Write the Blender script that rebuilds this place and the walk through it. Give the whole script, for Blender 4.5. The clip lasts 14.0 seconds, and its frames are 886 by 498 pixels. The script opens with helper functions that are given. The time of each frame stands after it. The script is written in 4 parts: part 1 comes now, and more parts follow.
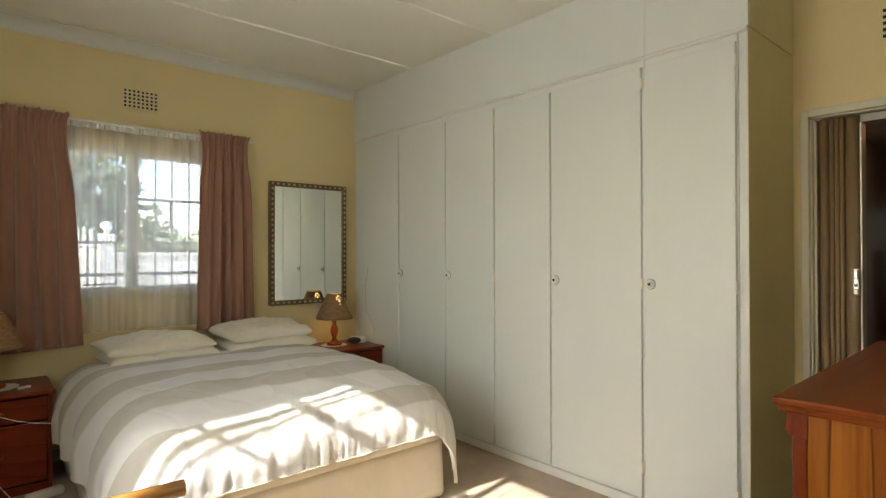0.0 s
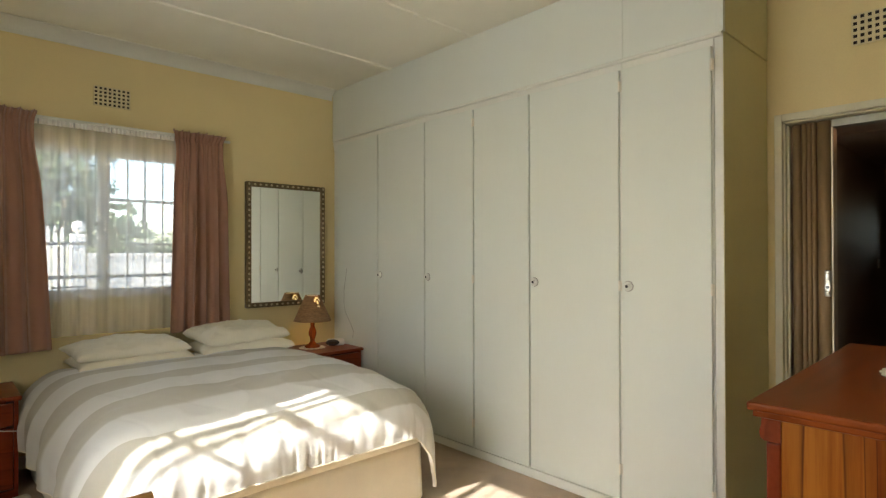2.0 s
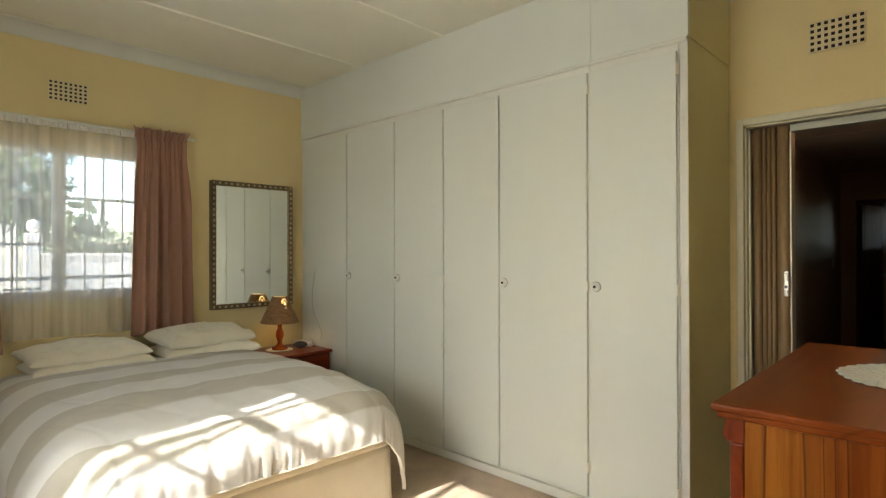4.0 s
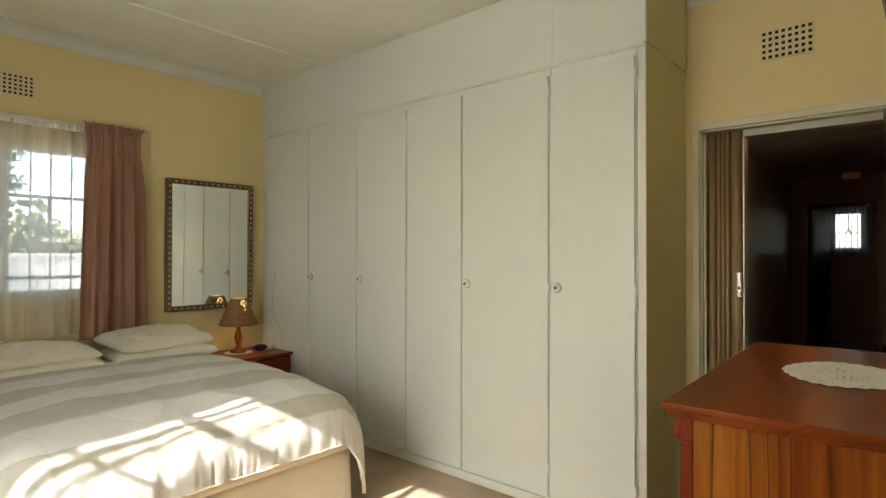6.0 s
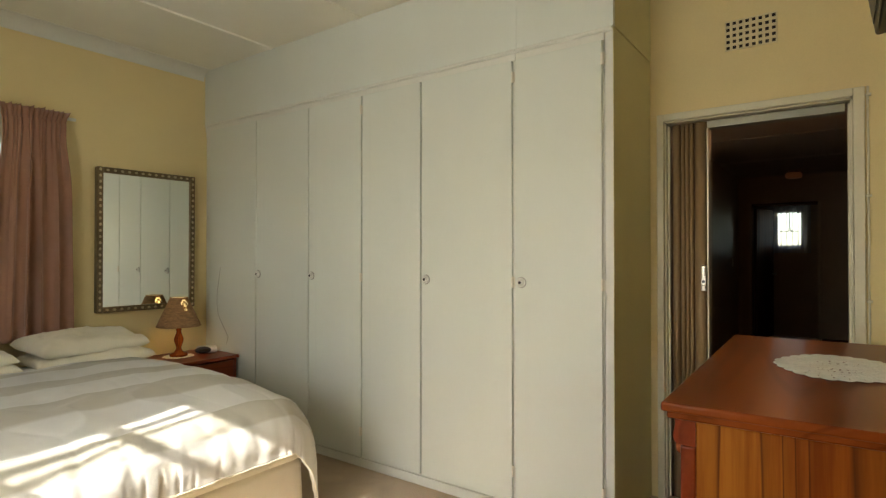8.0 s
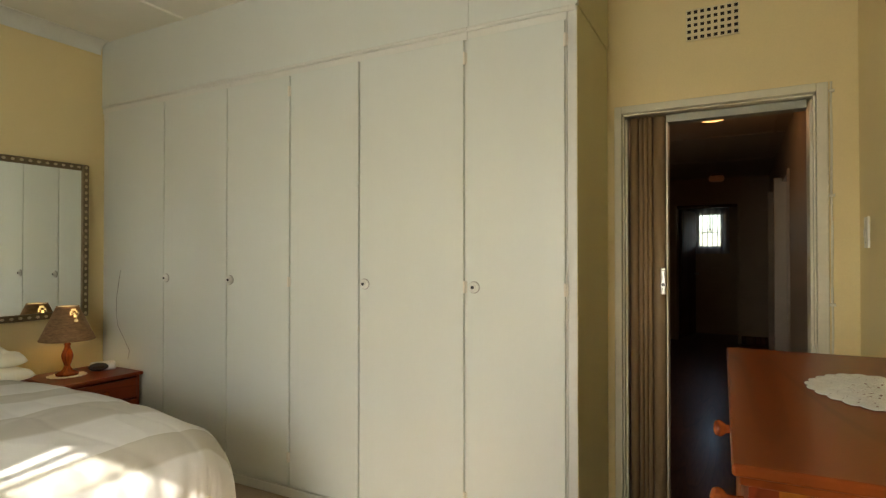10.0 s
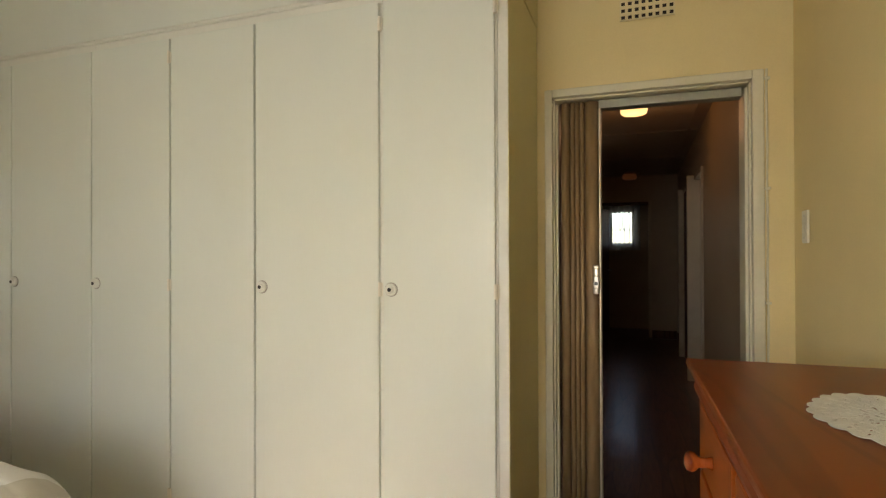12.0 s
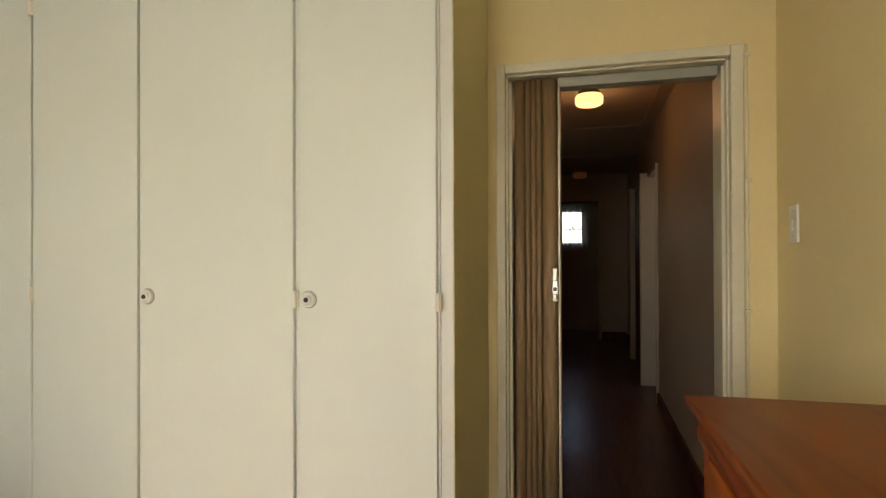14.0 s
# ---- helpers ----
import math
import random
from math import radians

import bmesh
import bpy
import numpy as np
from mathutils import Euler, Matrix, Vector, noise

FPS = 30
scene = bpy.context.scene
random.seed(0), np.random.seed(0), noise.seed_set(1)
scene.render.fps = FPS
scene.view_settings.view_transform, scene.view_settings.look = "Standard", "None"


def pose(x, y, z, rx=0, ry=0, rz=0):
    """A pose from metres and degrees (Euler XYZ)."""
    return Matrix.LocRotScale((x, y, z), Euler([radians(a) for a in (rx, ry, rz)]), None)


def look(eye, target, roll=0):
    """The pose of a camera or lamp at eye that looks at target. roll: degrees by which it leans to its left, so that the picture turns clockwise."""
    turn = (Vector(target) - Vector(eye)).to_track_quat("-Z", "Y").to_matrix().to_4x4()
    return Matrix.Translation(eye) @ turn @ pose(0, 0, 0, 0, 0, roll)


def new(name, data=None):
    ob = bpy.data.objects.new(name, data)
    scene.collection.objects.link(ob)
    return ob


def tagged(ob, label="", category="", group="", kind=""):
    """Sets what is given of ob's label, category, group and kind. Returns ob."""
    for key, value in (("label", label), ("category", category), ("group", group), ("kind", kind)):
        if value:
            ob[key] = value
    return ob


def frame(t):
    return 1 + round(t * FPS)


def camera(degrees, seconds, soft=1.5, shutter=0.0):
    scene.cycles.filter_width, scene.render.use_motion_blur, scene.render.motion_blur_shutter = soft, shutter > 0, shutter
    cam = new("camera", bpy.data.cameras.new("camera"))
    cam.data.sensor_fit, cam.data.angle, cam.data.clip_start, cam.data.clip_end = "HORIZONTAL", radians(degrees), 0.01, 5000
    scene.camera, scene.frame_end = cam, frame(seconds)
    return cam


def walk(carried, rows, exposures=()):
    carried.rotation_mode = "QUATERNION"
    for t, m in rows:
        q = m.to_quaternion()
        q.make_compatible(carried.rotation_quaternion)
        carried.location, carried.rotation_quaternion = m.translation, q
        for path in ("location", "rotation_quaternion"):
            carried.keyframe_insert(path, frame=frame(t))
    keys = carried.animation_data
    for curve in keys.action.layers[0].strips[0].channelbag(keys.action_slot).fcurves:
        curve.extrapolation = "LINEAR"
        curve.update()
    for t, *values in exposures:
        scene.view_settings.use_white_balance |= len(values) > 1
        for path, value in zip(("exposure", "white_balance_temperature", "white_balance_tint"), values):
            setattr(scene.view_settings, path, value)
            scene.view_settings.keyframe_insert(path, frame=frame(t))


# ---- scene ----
cam = camera(77.6, 14.0, 1.3)
PATH = [
    (0, (0.643, 0.592, 1.354), (1.952, 2.104, 1.369), -0.1),
    (0.5, (0.659, 0.59, 1.372), (1.976, 2.096, 1.38), -0.2),
    (1, (0.657, 0.594, 1.37), (1.988, 2.087, 1.382), -0.1),
    (1.5, (0.664, 0.594, 1.364), (2.007, 2.076, 1.379), -0.0),
    (2, (0.664, 0.599, 1.366), (2.025, 2.065, 1.381), -0.1),
    (4.5, (0.691, 0.608, 1.374), (2.146, 1.979, 1.389), -0.0),
    (5, (0.707, 0.599, 1.367), (2.181, 1.951, 1.386), 0.1),
    (5.5, (0.708, 0.6, 1.363), (2.203, 1.927, 1.385), 0.1),
    (6, (0.714, 0.599, 1.367), (2.231, 1.902, 1.387), 0.1),
    (6.5, (0.734, 0.604, 1.363), (2.274, 1.879, 1.383), 0.0),
    (7, (0.752, 0.622, 1.349), (2.318, 1.866, 1.371), 0.0),
    (7.5, (0.78, 0.665, 1.355), (2.374, 1.872, 1.372), -0.0),
    (8, (0.828, 0.733, 1.332), (2.45, 1.904, 1.353), 0.0),
    (10.5, (1.115, 1.038, 1.34), (2.915, 1.909, 1.358), -0.1),
    (11, (1.181, 1.074, 1.338), (3.016, 1.87, 1.354), -0.2),
    (11.5, (1.265, 1.102, 1.334), (3.127, 1.832, 1.35), -0.1),
    (12, (1.363, 1.133, 1.337), (3.247, 1.805, 1.349), -0.2),
    (12.5, (1.458, 1.155, 1.331), (3.359, 1.778, 1.346), -0.2),
    (13, (1.552, 1.178, 1.333), (3.467, 1.755, 1.345), -0.3),
    (13.5, (1.656, 1.193, 1.341), (3.583, 1.732, 1.35), -0.2),
    (14, (1.754, 1.207, 1.34), (3.691, 1.705, 1.351), -0.2),
]
walk(cam, [(t, look(eye, target, roll)) for t, eye, target, roll in PATH], [(0, 2.1, 6480, 9), (6.5, 2.08, 6760, 7), (8.2, 2.03, 6840, 7), (10.5, 2.06, 6920, 8), (11, 2.22, 6930, 9), (12, 2.2, 6940, 10), (14, 2.28, 6950, 11)])

# ---- world and sun ----
SUN_AZ, SUN_EL = 8.0, 34.7
world = bpy.data.worlds.new("sky")
scene.world = world
world.use_nodes = True
wn = world.node_tree
sky = wn.nodes.new("ShaderNodeTexSky")
sky.sky_type, sky.sun_disc = "NISHITA", False
sky.sun_elevation = radians(SUN_EL)
sky.sun_rotation = radians(270 - SUN_AZ)
wn.nodes["Background"].inputs["Strength"].default_value = 0.12
wn.links.new(sky.outputs[0], wn.nodes["Background"].inputs["Color"])
sd = bpy.data.lights.new("sun", "SUN")
sd.energy, sd.angle, sd.color = 3.0, radians(0.55), (1.0, 0.965, 0.925)
sun = new("sun", sd)
heading = Vector((math.cos(radians(SUN_AZ)) * math.cos(radians(SUN_EL)), math.sin(radians(SUN_AZ)) * math.cos(radians(SUN_EL)), -math.sin(radians(SUN_EL))))
sun.matrix_world = look((-6, -3, 6), Vector((-6, -3, 6)) + heading)
wl = bpy.data.lights.new("window_skylight", "AREA")
wl.shape, wl.size, wl.size_y, wl.energy, wl.color = "RECTANGLE", 1.35, 1.1, 4.6, (0.98, 0.98, 1.0)
window_skylight = new("window_skylight", wl)
window_skylight.matrix_world = look((-0.3, 1.98, 1.45), (1.0, 2.35, 2.05))


# ---- materials ----
def base_mat(name):
    m = bpy.data.materials.new(name)
    m.use_nodes = True
    nt = m.node_tree
    return m, nt, nt.nodes["Principled BSDF"]


def node(nt, kind, **values):
    n = nt.nodes.new(kind)
    for k, v in values.items():
        n.inputs[k].default_value = v
    return n


def rgb(c, f=1.0):
    return (min(c[0] * f, 1), min(c[1] * f, 1), min(c[2] * f, 1), 1)


def surface(name, color, rough=0.6, metal=0.0, var=0.1, scale=2.5, fine=90.0, bump=0.15, stretch=(1, 1, 1), sheen=0.0):
    """Paint, plaster, cloth, metal: a slow mottling and a fine grain with relief."""
    m, nt, p = base_mat(name)
    co = nt.nodes.new("ShaderNodeTexCoord")
    mp = nt.nodes.new("ShaderNodeMapping")
    mp.inputs["Scale"].default_value = stretch
    nt.links.new(co.outputs["Object"], mp.inputs[0])
    big = node(nt, "ShaderNodeTexNoise", Scale=scale, Detail=5.0, Roughness=0.6)
    small = node(nt, "ShaderNodeTexNoise", Scale=fine, Detail=3.0, Roughness=0.6)
    nt.links.new(mp.outputs[0], big.inputs["Vector"])
    nt.links.new(mp.outputs[0], small.inputs["Vector"])
    ramp = nt.nodes.new("ShaderNodeValToRGB")
    ramp.color_ramp.elements[0].position, ramp.color_ramp.elements[1].position = 0.3, 0.7
    ramp.color_ramp.elements[0].color, ramp.color_ramp.elements[1].color = rgb(color, 1 - var), rgb(color, 1 + var)
    nt.links.new(big.outputs[0], ramp.inputs[0])
    grain = nt.nodes.new("ShaderNodeValToRGB")
    grain.color_ramp.elements[0].color, grain.color_ramp.elements[1].color = (1 - var, 1 - var, 1 - var, 1), (1, 1, 1, 1)
    grain.color_ramp.elements[0].position, grain.color_ramp.elements[1].position = 0.25, 0.6
    nt.links.new(small.outputs[0], grain.inputs[0])
    mix = nt.nodes.new("ShaderNodeMix")
    mix.data_type, mix.blend_type = "RGBA", "MULTIPLY"
    mix.inputs[0].default_value = 1.0
    nt.links.new(ramp.outputs[0], mix.inputs[6])
    nt.links.new(grain.outputs[0], mix.inputs[7])
    nt.links.new(mix.outputs[2], p.inputs["Base Color"])
    bp = node(nt, "ShaderNodeBump", Strength=bump, Distance=0.004)
    nt.links.new(small.outputs[0], bp.inputs["Height"])
    nt.links.new(bp.outputs[0], p.inputs["Normal"])
    p.inputs["Roughness"].default_value, p.inputs["Metallic"].default_value = rough, metal
    p.inputs["Sheen Weight"].default_value = sheen
    return m


def wood(name, light, dark, axis="Z", rough=0.3, rings=9.0, coat=0.3, swirl=1.6, run=0.8, spec=0.35, deep=(0.52, 0.36, 0.27), even=False):
    """Varnished timber with long wavy figure along one axis."""
    m, nt, p = base_mat(name)
    co = nt.nodes.new("ShaderNodeTexCoord")
    mp = nt.nodes.new("ShaderNodeMapping")
    mp.inputs["Scale"].default_value = {"Z": (1, 1, 0.045), "X": (0.1, 1, 1), "Y": (1, 0.1, 1)}[axis]
    nt.links.new(co.outputs["Object"], mp.inputs[0])
    warp = node(nt, "ShaderNodeTexNoise", Scale=2.6, Detail=2.0, Roughness=0.45)
    nt.links.new(mp.outputs[0], warp.inputs["Vector"])
    sepc = nt.nodes.new("ShaderNodeSeparateXYZ")
    nt.links.new(co.outputs["Object"], sepc.inputs[0])
    cross = nt.nodes.new("ShaderNodeMath")
    cross.operation = "ADD"
    for k, ax in enumerate([a for a in "XYZ" if a != axis]):
        nt.links.new(sepc.outputs[ax], cross.inputs[k])
    straight = nt.nodes.new("ShaderNodeMath")
    straight.operation = "MULTIPLY"
    straight.inputs[1].default_value = rings * run
    nt.links.new(cross.outputs[0], straight.inputs[0])
    mul = nt.nodes.new("ShaderNodeMath")
    mul.operation = "MULTIPLY_ADD"
    mul.inputs[1].default_value = rings * swirl
    nt.links.new(warp.outputs[0], mul.inputs[0])
    nt.links.new(straight.outputs[0], mul.inputs[2])
    frac = nt.nodes.new("ShaderNodeMath")
    frac.operation = "PINGPONG" if even else "FRACT"
    frac.inputs[1].default_value = 1.0
    nt.links.new(mul.outputs[0], frac.inputs[0])
    ramp = nt.nodes.new("ShaderNodeValToRGB")
    cr = ramp.color_ramp
    cr.elements[0].position, cr.elements[0].color = 0.0, rgb(light, 1.08)
    cr.elements[1].position, cr.elements[1].color = 1.0, rgb(light)
    for pos, c in ((0.5, rgb(light, 0.95)), (0.86, rgb([a * 0.75 + b * 0.25 for a, b in zip(light, dark)])), (0.95, rgb(dark))):
        e = cr.elements.new(pos)
        e.color = c
    if even:
        cr.elements[-1].color = rgb(dark)
    nt.links.new(frac.outputs[0], ramp.inputs[0])
    fib = node(nt, "ShaderNodeTexNoise", Scale=28.0 if even else 70.0, Detail=2.0 if even else 4.0, Roughness=0.6)
    nt.links.new(mp.outputs[0], fib.inputs["Vector"])
    tone = node(nt, "ShaderNodeTexNoise", Scale=5.0, Detail=2.0)
    nt.links.new(mp.outputs[0], tone.inputs["Vector"])
    addn = nt.nodes.new("ShaderNodeMath")
    addn.operation = "MULTIPLY"
    nt.links.new(fib.outputs[0], addn.inputs[0])
    nt.links.new(tone.outputs[0], addn.inputs[1])
    shade = nt.nodes.new("ShaderNodeValToRGB")
    shade.color_ramp.elements[0].position, shade.color_ramp.elements[1].position = 0.12, 0.4
    shade.color_ramp.elements[0].color, shade.color_ramp.elements[1].color = (*deep, 1), (1.05, 1.05, 1.05, 1)
    if even:
        shade.color_ramp.elements[0].position, shade.color_ramp.elements[1].position = 0.3, 0.6
    nt.links.new(tone.outputs[0] if even else addn.outputs[0], shade.inputs[0])
    mix = nt.nodes.new("ShaderNodeMix")
    mix.data_type, mix.blend_type = "RGBA", "MULTIPLY"
    mix.inputs[0].default_value = 1.0
    nt.links.new(ramp.outputs[0], mix.inputs[6])
    nt.links.new(shade.outputs[0], mix.inputs[7])
    nt.links.new(mix.outputs[2], p.inputs["Base Color"])
    bp = node(nt, "ShaderNodeBump", Strength=0.06, Distance=0.003)
    nt.links.new(fib.outputs[0], bp.inputs["Height"])
    if not even:
        nt.links.new(bp.outputs[0], p.inputs["Normal"])
    p.inputs["Roughness"].default_value = rough
    p.inputs["Specular IOR Level"].default_value = spec
    p.inputs["Specular Tint"].default_value = (1.0, 0.76, 0.52, 1)
    p.inputs["Coat Weight"].default_value, p.inputs["Coat Roughness"].default_value = coat, 0.15
    return m


def striped(name, a, b, edges, period):
    """Woven cotton whose beige bands run across the bed."""
    m = surface(name, a, 0.85, 0, 0.05, 3, 260, 0.25, sheen=0.2)
    nt = m.node_tree
    p = nt.nodes["Principled BSDF"]
    at = nt.nodes.new("ShaderNodeUVMap")
    sep = nt.nodes.new("ShaderNodeSeparateXYZ")
    nt.links.new(at.outputs[0], sep.inputs[0])
    mod = nt.nodes.new("ShaderNodeMath")
    mod.operation = "FLOORED_MODULO"
    mod.inputs[1].default_value = period
    nt.links.new(sep.outputs["Y"], mod.inputs[0])
    ramp = nt.nodes.new("ShaderNodeValToRGB")
    cr = ramp.color_ramp
    cr.interpolation = "LINEAR"
    cr.elements[0].position, cr.elements[0].color = edges - 0.03, (1, 1, 1, 1)
    cr.elements[1].position, cr.elements[1].color = edges + 0.03, rgb([y / x for x, y in zip(a, b)])
    div = nt.nodes.new("ShaderNodeMath")
    div.operation = "DIVIDE"
    div.inputs[1].default_value = period
    nt.links.new(mod.outputs[0], div.inputs[0])
    nt.links.new(div.outputs[0], ramp.inputs[0])
    old = p.inputs["Base Color"].links[0].from_socket
    mix = nt.nodes.new("ShaderNodeMix")
    mix.data_type, mix.blend_type = "RGBA", "MULTIPLY"
    mix.inputs[0].default_value = 1.0
    nt.links.new(old, mix.inputs[6])
    nt.links.new(ramp.outputs[0], mix.inputs[7])
    nt.links.new(mix.outputs[2], p.inputs["Base Color"])
    return m


def glow(name, color, strength):
    m, nt, p = base_mat(name)
    p.inputs["Base Color"].default_value = rgb(color)
    p.inputs["Emission Color"].default_value = rgb(color)
    p.inputs["Emission Strength"].default_value = strength
    p.inputs["Roughness"].default_value = 0.4
    return m


def sheer(name, color, through_share):
    """Thin net or open weave: part of the light goes straight through, part is scattered."""
    m, nt, p = base_mat(name)
    nt.nodes.remove(p)
    out = nt.nodes["Material Output"]
    dif, tl, tr = nt.nodes.new("ShaderNodeBsdfDiffuse"), nt.nodes.new("ShaderNodeBsdfTranslucent"), nt.nodes.new("ShaderNodeBsdfTransparent")
    dif.inputs[0].default_value = tl.inputs[0].default_value = rgb(color)
    m1, m2 = nt.nodes.new("ShaderNodeMixShader"), nt.nodes.new("ShaderNodeMixShader")
    m1.inputs[0].default_value = 0.5
    nt.links.new(dif.outputs[0], m1.inputs[1])
    nt.links.new(tl.outputs[0], m1.inputs[2])
    co = nt.nodes.new("ShaderNodeTexCoord")
    mp = nt.nodes.new("ShaderNodeMapping")
    mp.inputs["Scale"].default_value = (1, 1, 0.03)
    nt.links.new(co.outputs["Object"], mp.inputs[0])
    no = node(nt, "ShaderNodeTexNoise", Scale=16.0, Detail=3.0)
    nt.links.new(mp.outputs[0], no.inputs["Vector"])
    rng = nt.nodes.new("ShaderNodeMapRange")
    rng.inputs[3].default_value, rng.inputs[4].default_value = through_share - 0.25, through_share + 0.25
    nt.links.new(no.outputs[0], rng.inputs[0])
    nt.links.new(rng.outputs[0], m2.inputs[0])
    nt.links.new(m1.outputs[0], m2.inputs[1])
    nt.links.new(tr.outputs[0], m2.inputs[2])
    nt.links.new(m2.outputs[0], out.inputs[0])
    return m


def glass_mat(name):
    m, nt, p = base_mat(name)
    p.inputs["Base Color"].default_value = (1, 1, 1, 1)
    p.inputs["Transmission Weight"].default_value = 1.0
    p.inputs["Roughness"].default_value = 0.0
    p.inputs["IOR"].default_value = 1.05
    return m


WALL = surface("yellow_wall_paint", (0.81, 0.672, 0.355), 0.75, 0, 0.035, 1.3, 130, 0.1)
CEIL = surface("ceiling_paint", (0.85, 0.835, 0.71), 0.8, 0, 0.03, 1.5, 120, 0.06)
WHITE = surface("gloss_white_paint", (0.76, 0.762, 0.69), 0.4, 0, 0.03, 4, 60, 0.08)
def uneven(m, scale, strength):
    """Brushed paint on board: slow waviness that bends the gloss."""
    nt = m.node_tree
    co = nt.nodes.new("ShaderNodeTexCoord")
    no = node(nt, "ShaderNodeTexNoise", Scale=scale, Detail=3.0, Roughness=0.5)
    nt.links.new(co.outputs["Object"], no.inputs["Vector"])
    bp = node(nt, "ShaderNodeBump", Strength=strength, Distance=0.05)
    nt.links.new(no.outputs[0], bp.inputs["Height"])
    first = next(n for n in nt.nodes if n.type == "BUMP" and n != bp)
    nt.links.new(bp.outputs[0], first.inputs["Normal"])
    return m


DOORW = surface("wardrobe_paint", (0.725, 0.755, 0.685), 0.33, 0, 0.012, 0.8, 45, 0.04, (3, 3, 0.5))
uneven(DOORW, 3.0, 0.12)
uneven(WALL, 2.2, 0.10)
uneven(CEIL, 1.6, 0.10)
SIDEP = surface("wardrobe_side_paint", (0.70, 0.645, 0.37), 0.6, 0, 0.04, 1.5, 60, 0.08)
CARPET = surface("tan_carpet", (0.46, 0.33, 0.20), 0.95, 0, 0.22, 4, 380, 0.9, sheen=0.3)
PINE = wood("orange_pine", (0.36, 0.118, 0.013), (0.12, 0.026, 0.004), "Z", 0.42, 30, 0.06, 0.75, 0.5, 0.3, (0.5, 0.26, 0.17))
DRAWERWOOD = wood("orange_stained_front", (0.33, 0.078, 0.010), (0.2, 0.036, 0.006), "X", 0.3, 6, 0.1, deep=(0.75, 0.62, 0.55))
REDTOP = wood("red_stained_top", (0.225, 0.049, 0.0105), (0.165, 0.033, 0.0072), "X", 0.28, 16, 0.0, 1.3, 0.25, 0.2, (0.74, 0.66, 0.6), True)
REDWOOD = wood("red_stained_wood", (0.21, 0.032, 0.0095), (0.14, 0.019, 0.006), "X", 0.33, 8, 0.1, deep=(0.78, 0.66, 0.6))
REDLEG = wood("red_turned_wood", (0.38, 0.085, 0.018), (0.2, 0.035, 0.01), "Z", 0.25, 6, 0.25)
GOLDWOOD = wood("honey_varnished_wood", (0.62, 0.33, 0.08), (0.35, 0.14, 0.03), "X", 0.22, 6, 0.6)
HALLFLOOR = wood("dark_hall_floor", (0.13, 0.052, 0.026), (0.075, 0.028, 0.014), "X", 0.33, 7, 0.15)
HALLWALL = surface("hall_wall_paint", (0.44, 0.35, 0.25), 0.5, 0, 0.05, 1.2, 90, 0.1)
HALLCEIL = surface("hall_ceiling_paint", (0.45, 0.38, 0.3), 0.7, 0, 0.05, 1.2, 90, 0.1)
DARKWOOD = wood("dark_door_wood", (0.14, 0.065, 0.04), (0.04, 0.015, 0.01), "Z", 0.6, 6, 0.0)
SHEET = surface("cream_cotton", (0.88, 0.82, 0.66), 0.9, 0, 0.05, 4, 250, 0.25, sheen=0.2)
DUVET = striped("striped_cotton", (0.765, 0.75, 0.70), (0.56, 0.525, 0.435), 0.5, 0.475)
CURTAIN = surface("dusty_pink_curtain", (0.44, 0.24, 0.16), 0.85, 0, 0.05, 5, 220, 0.3, (1, 1, 1), sheen=0.3)
NET = sheer("net_curtain", (0.95, 0.945, 0.93), 0.54)
NETTAPE = surface("net_heading_tape", (0.88, 0.86, 0.82), 0.85, 0, 0.05, 9, 200, 0.4)
FRAME = surface("cream_gloss_paint", (0.74, 0.695, 0.53), 0.35, 0, 0.04, 5, 60, 0.12)
OFFBULB = surface("unlit_bulb", (0.8, 0.78, 0.72), 0.25, 0, 0.03, 8, 60, 0.02)
# Frame paint copied darker: the hall's shade is put into the colour.
HALLTRIM = surface("shaded_hall_trim", (0.46, 0.38, 0.27), 0.45, 0, 0.05, 5, 60, 0.1)
HANDLE = surface("worn_chrome", (0.5, 0.48, 0.43), 0.28, 0.9, 0.08, 12, 90, 0.05)
KNOBSHADOW = surface("knob_shadow_grey", (0.42, 0.41, 0.36), 0.5, 0.2, 0.08, 12, 90, 0.05)
POST = surface("pale_aluminium", (0.62, 0.56, 0.45), 0.4, 0.4, 0.05, 8, 80, 0.05)
STEEL = surface("brushed_steel", (0.62, 0.60, 0.56), 0.3, 1.0, 0.05, 8, 80, 0.05)
TRACK = surface("grey_track", (0.36, 0.36, 0.30), 0.4, 0.3, 0.05, 8, 80, 0.05)
FOLD = surface("taupe_vinyl", (0.30, 0.198, 0.098), 0.5, 0, 0.06, 4, 140, 0.15, (1, 1, 0.2))
BLACK = surface("black_plastic", (0.02, 0.02, 0.021), 0.3, 0, 0.1, 8, 80, 0.05)
DULL = surface("dark_grey_cord", (0.24, 0.22, 0.18), 0.6, 0, 0.1, 8, 80, 0.05)
SILVER = surface("silver_plastic", (0.75, 0.74, 0.72), 0.35, 0.2, 0.05, 8, 80, 0.05)
CREAM = surface("cream_plastic", (0.82, 0.78, 0.66), 0.4, 0, 0.03, 8, 80, 0.05)
VENT = surface("vent_paint", (0.78, 0.68, 0.42), 0.7, 0, 0.05, 8, 90, 0.1)
HOLE = surface("dark_fill", (0.03, 0.022, 0.015), 0.9, 0, 0.1, 8, 80, 0.1)
GILT = surface("bronze_frame", (0.20, 0.15, 0.085), 0.38, 0.7, 0.2, 20, 120, 0.3)
BEAD = surface("pale_gilt_bead", (0.62, 0.52, 0.34), 0.3, 0.8, 0.1, 20, 120, 0.1)
WICKER = surface("brown_weave", (0.36, 0.20, 0.09), 0.8, 0, 0.3, 30, 170, 0.9, (1, 1, 3))
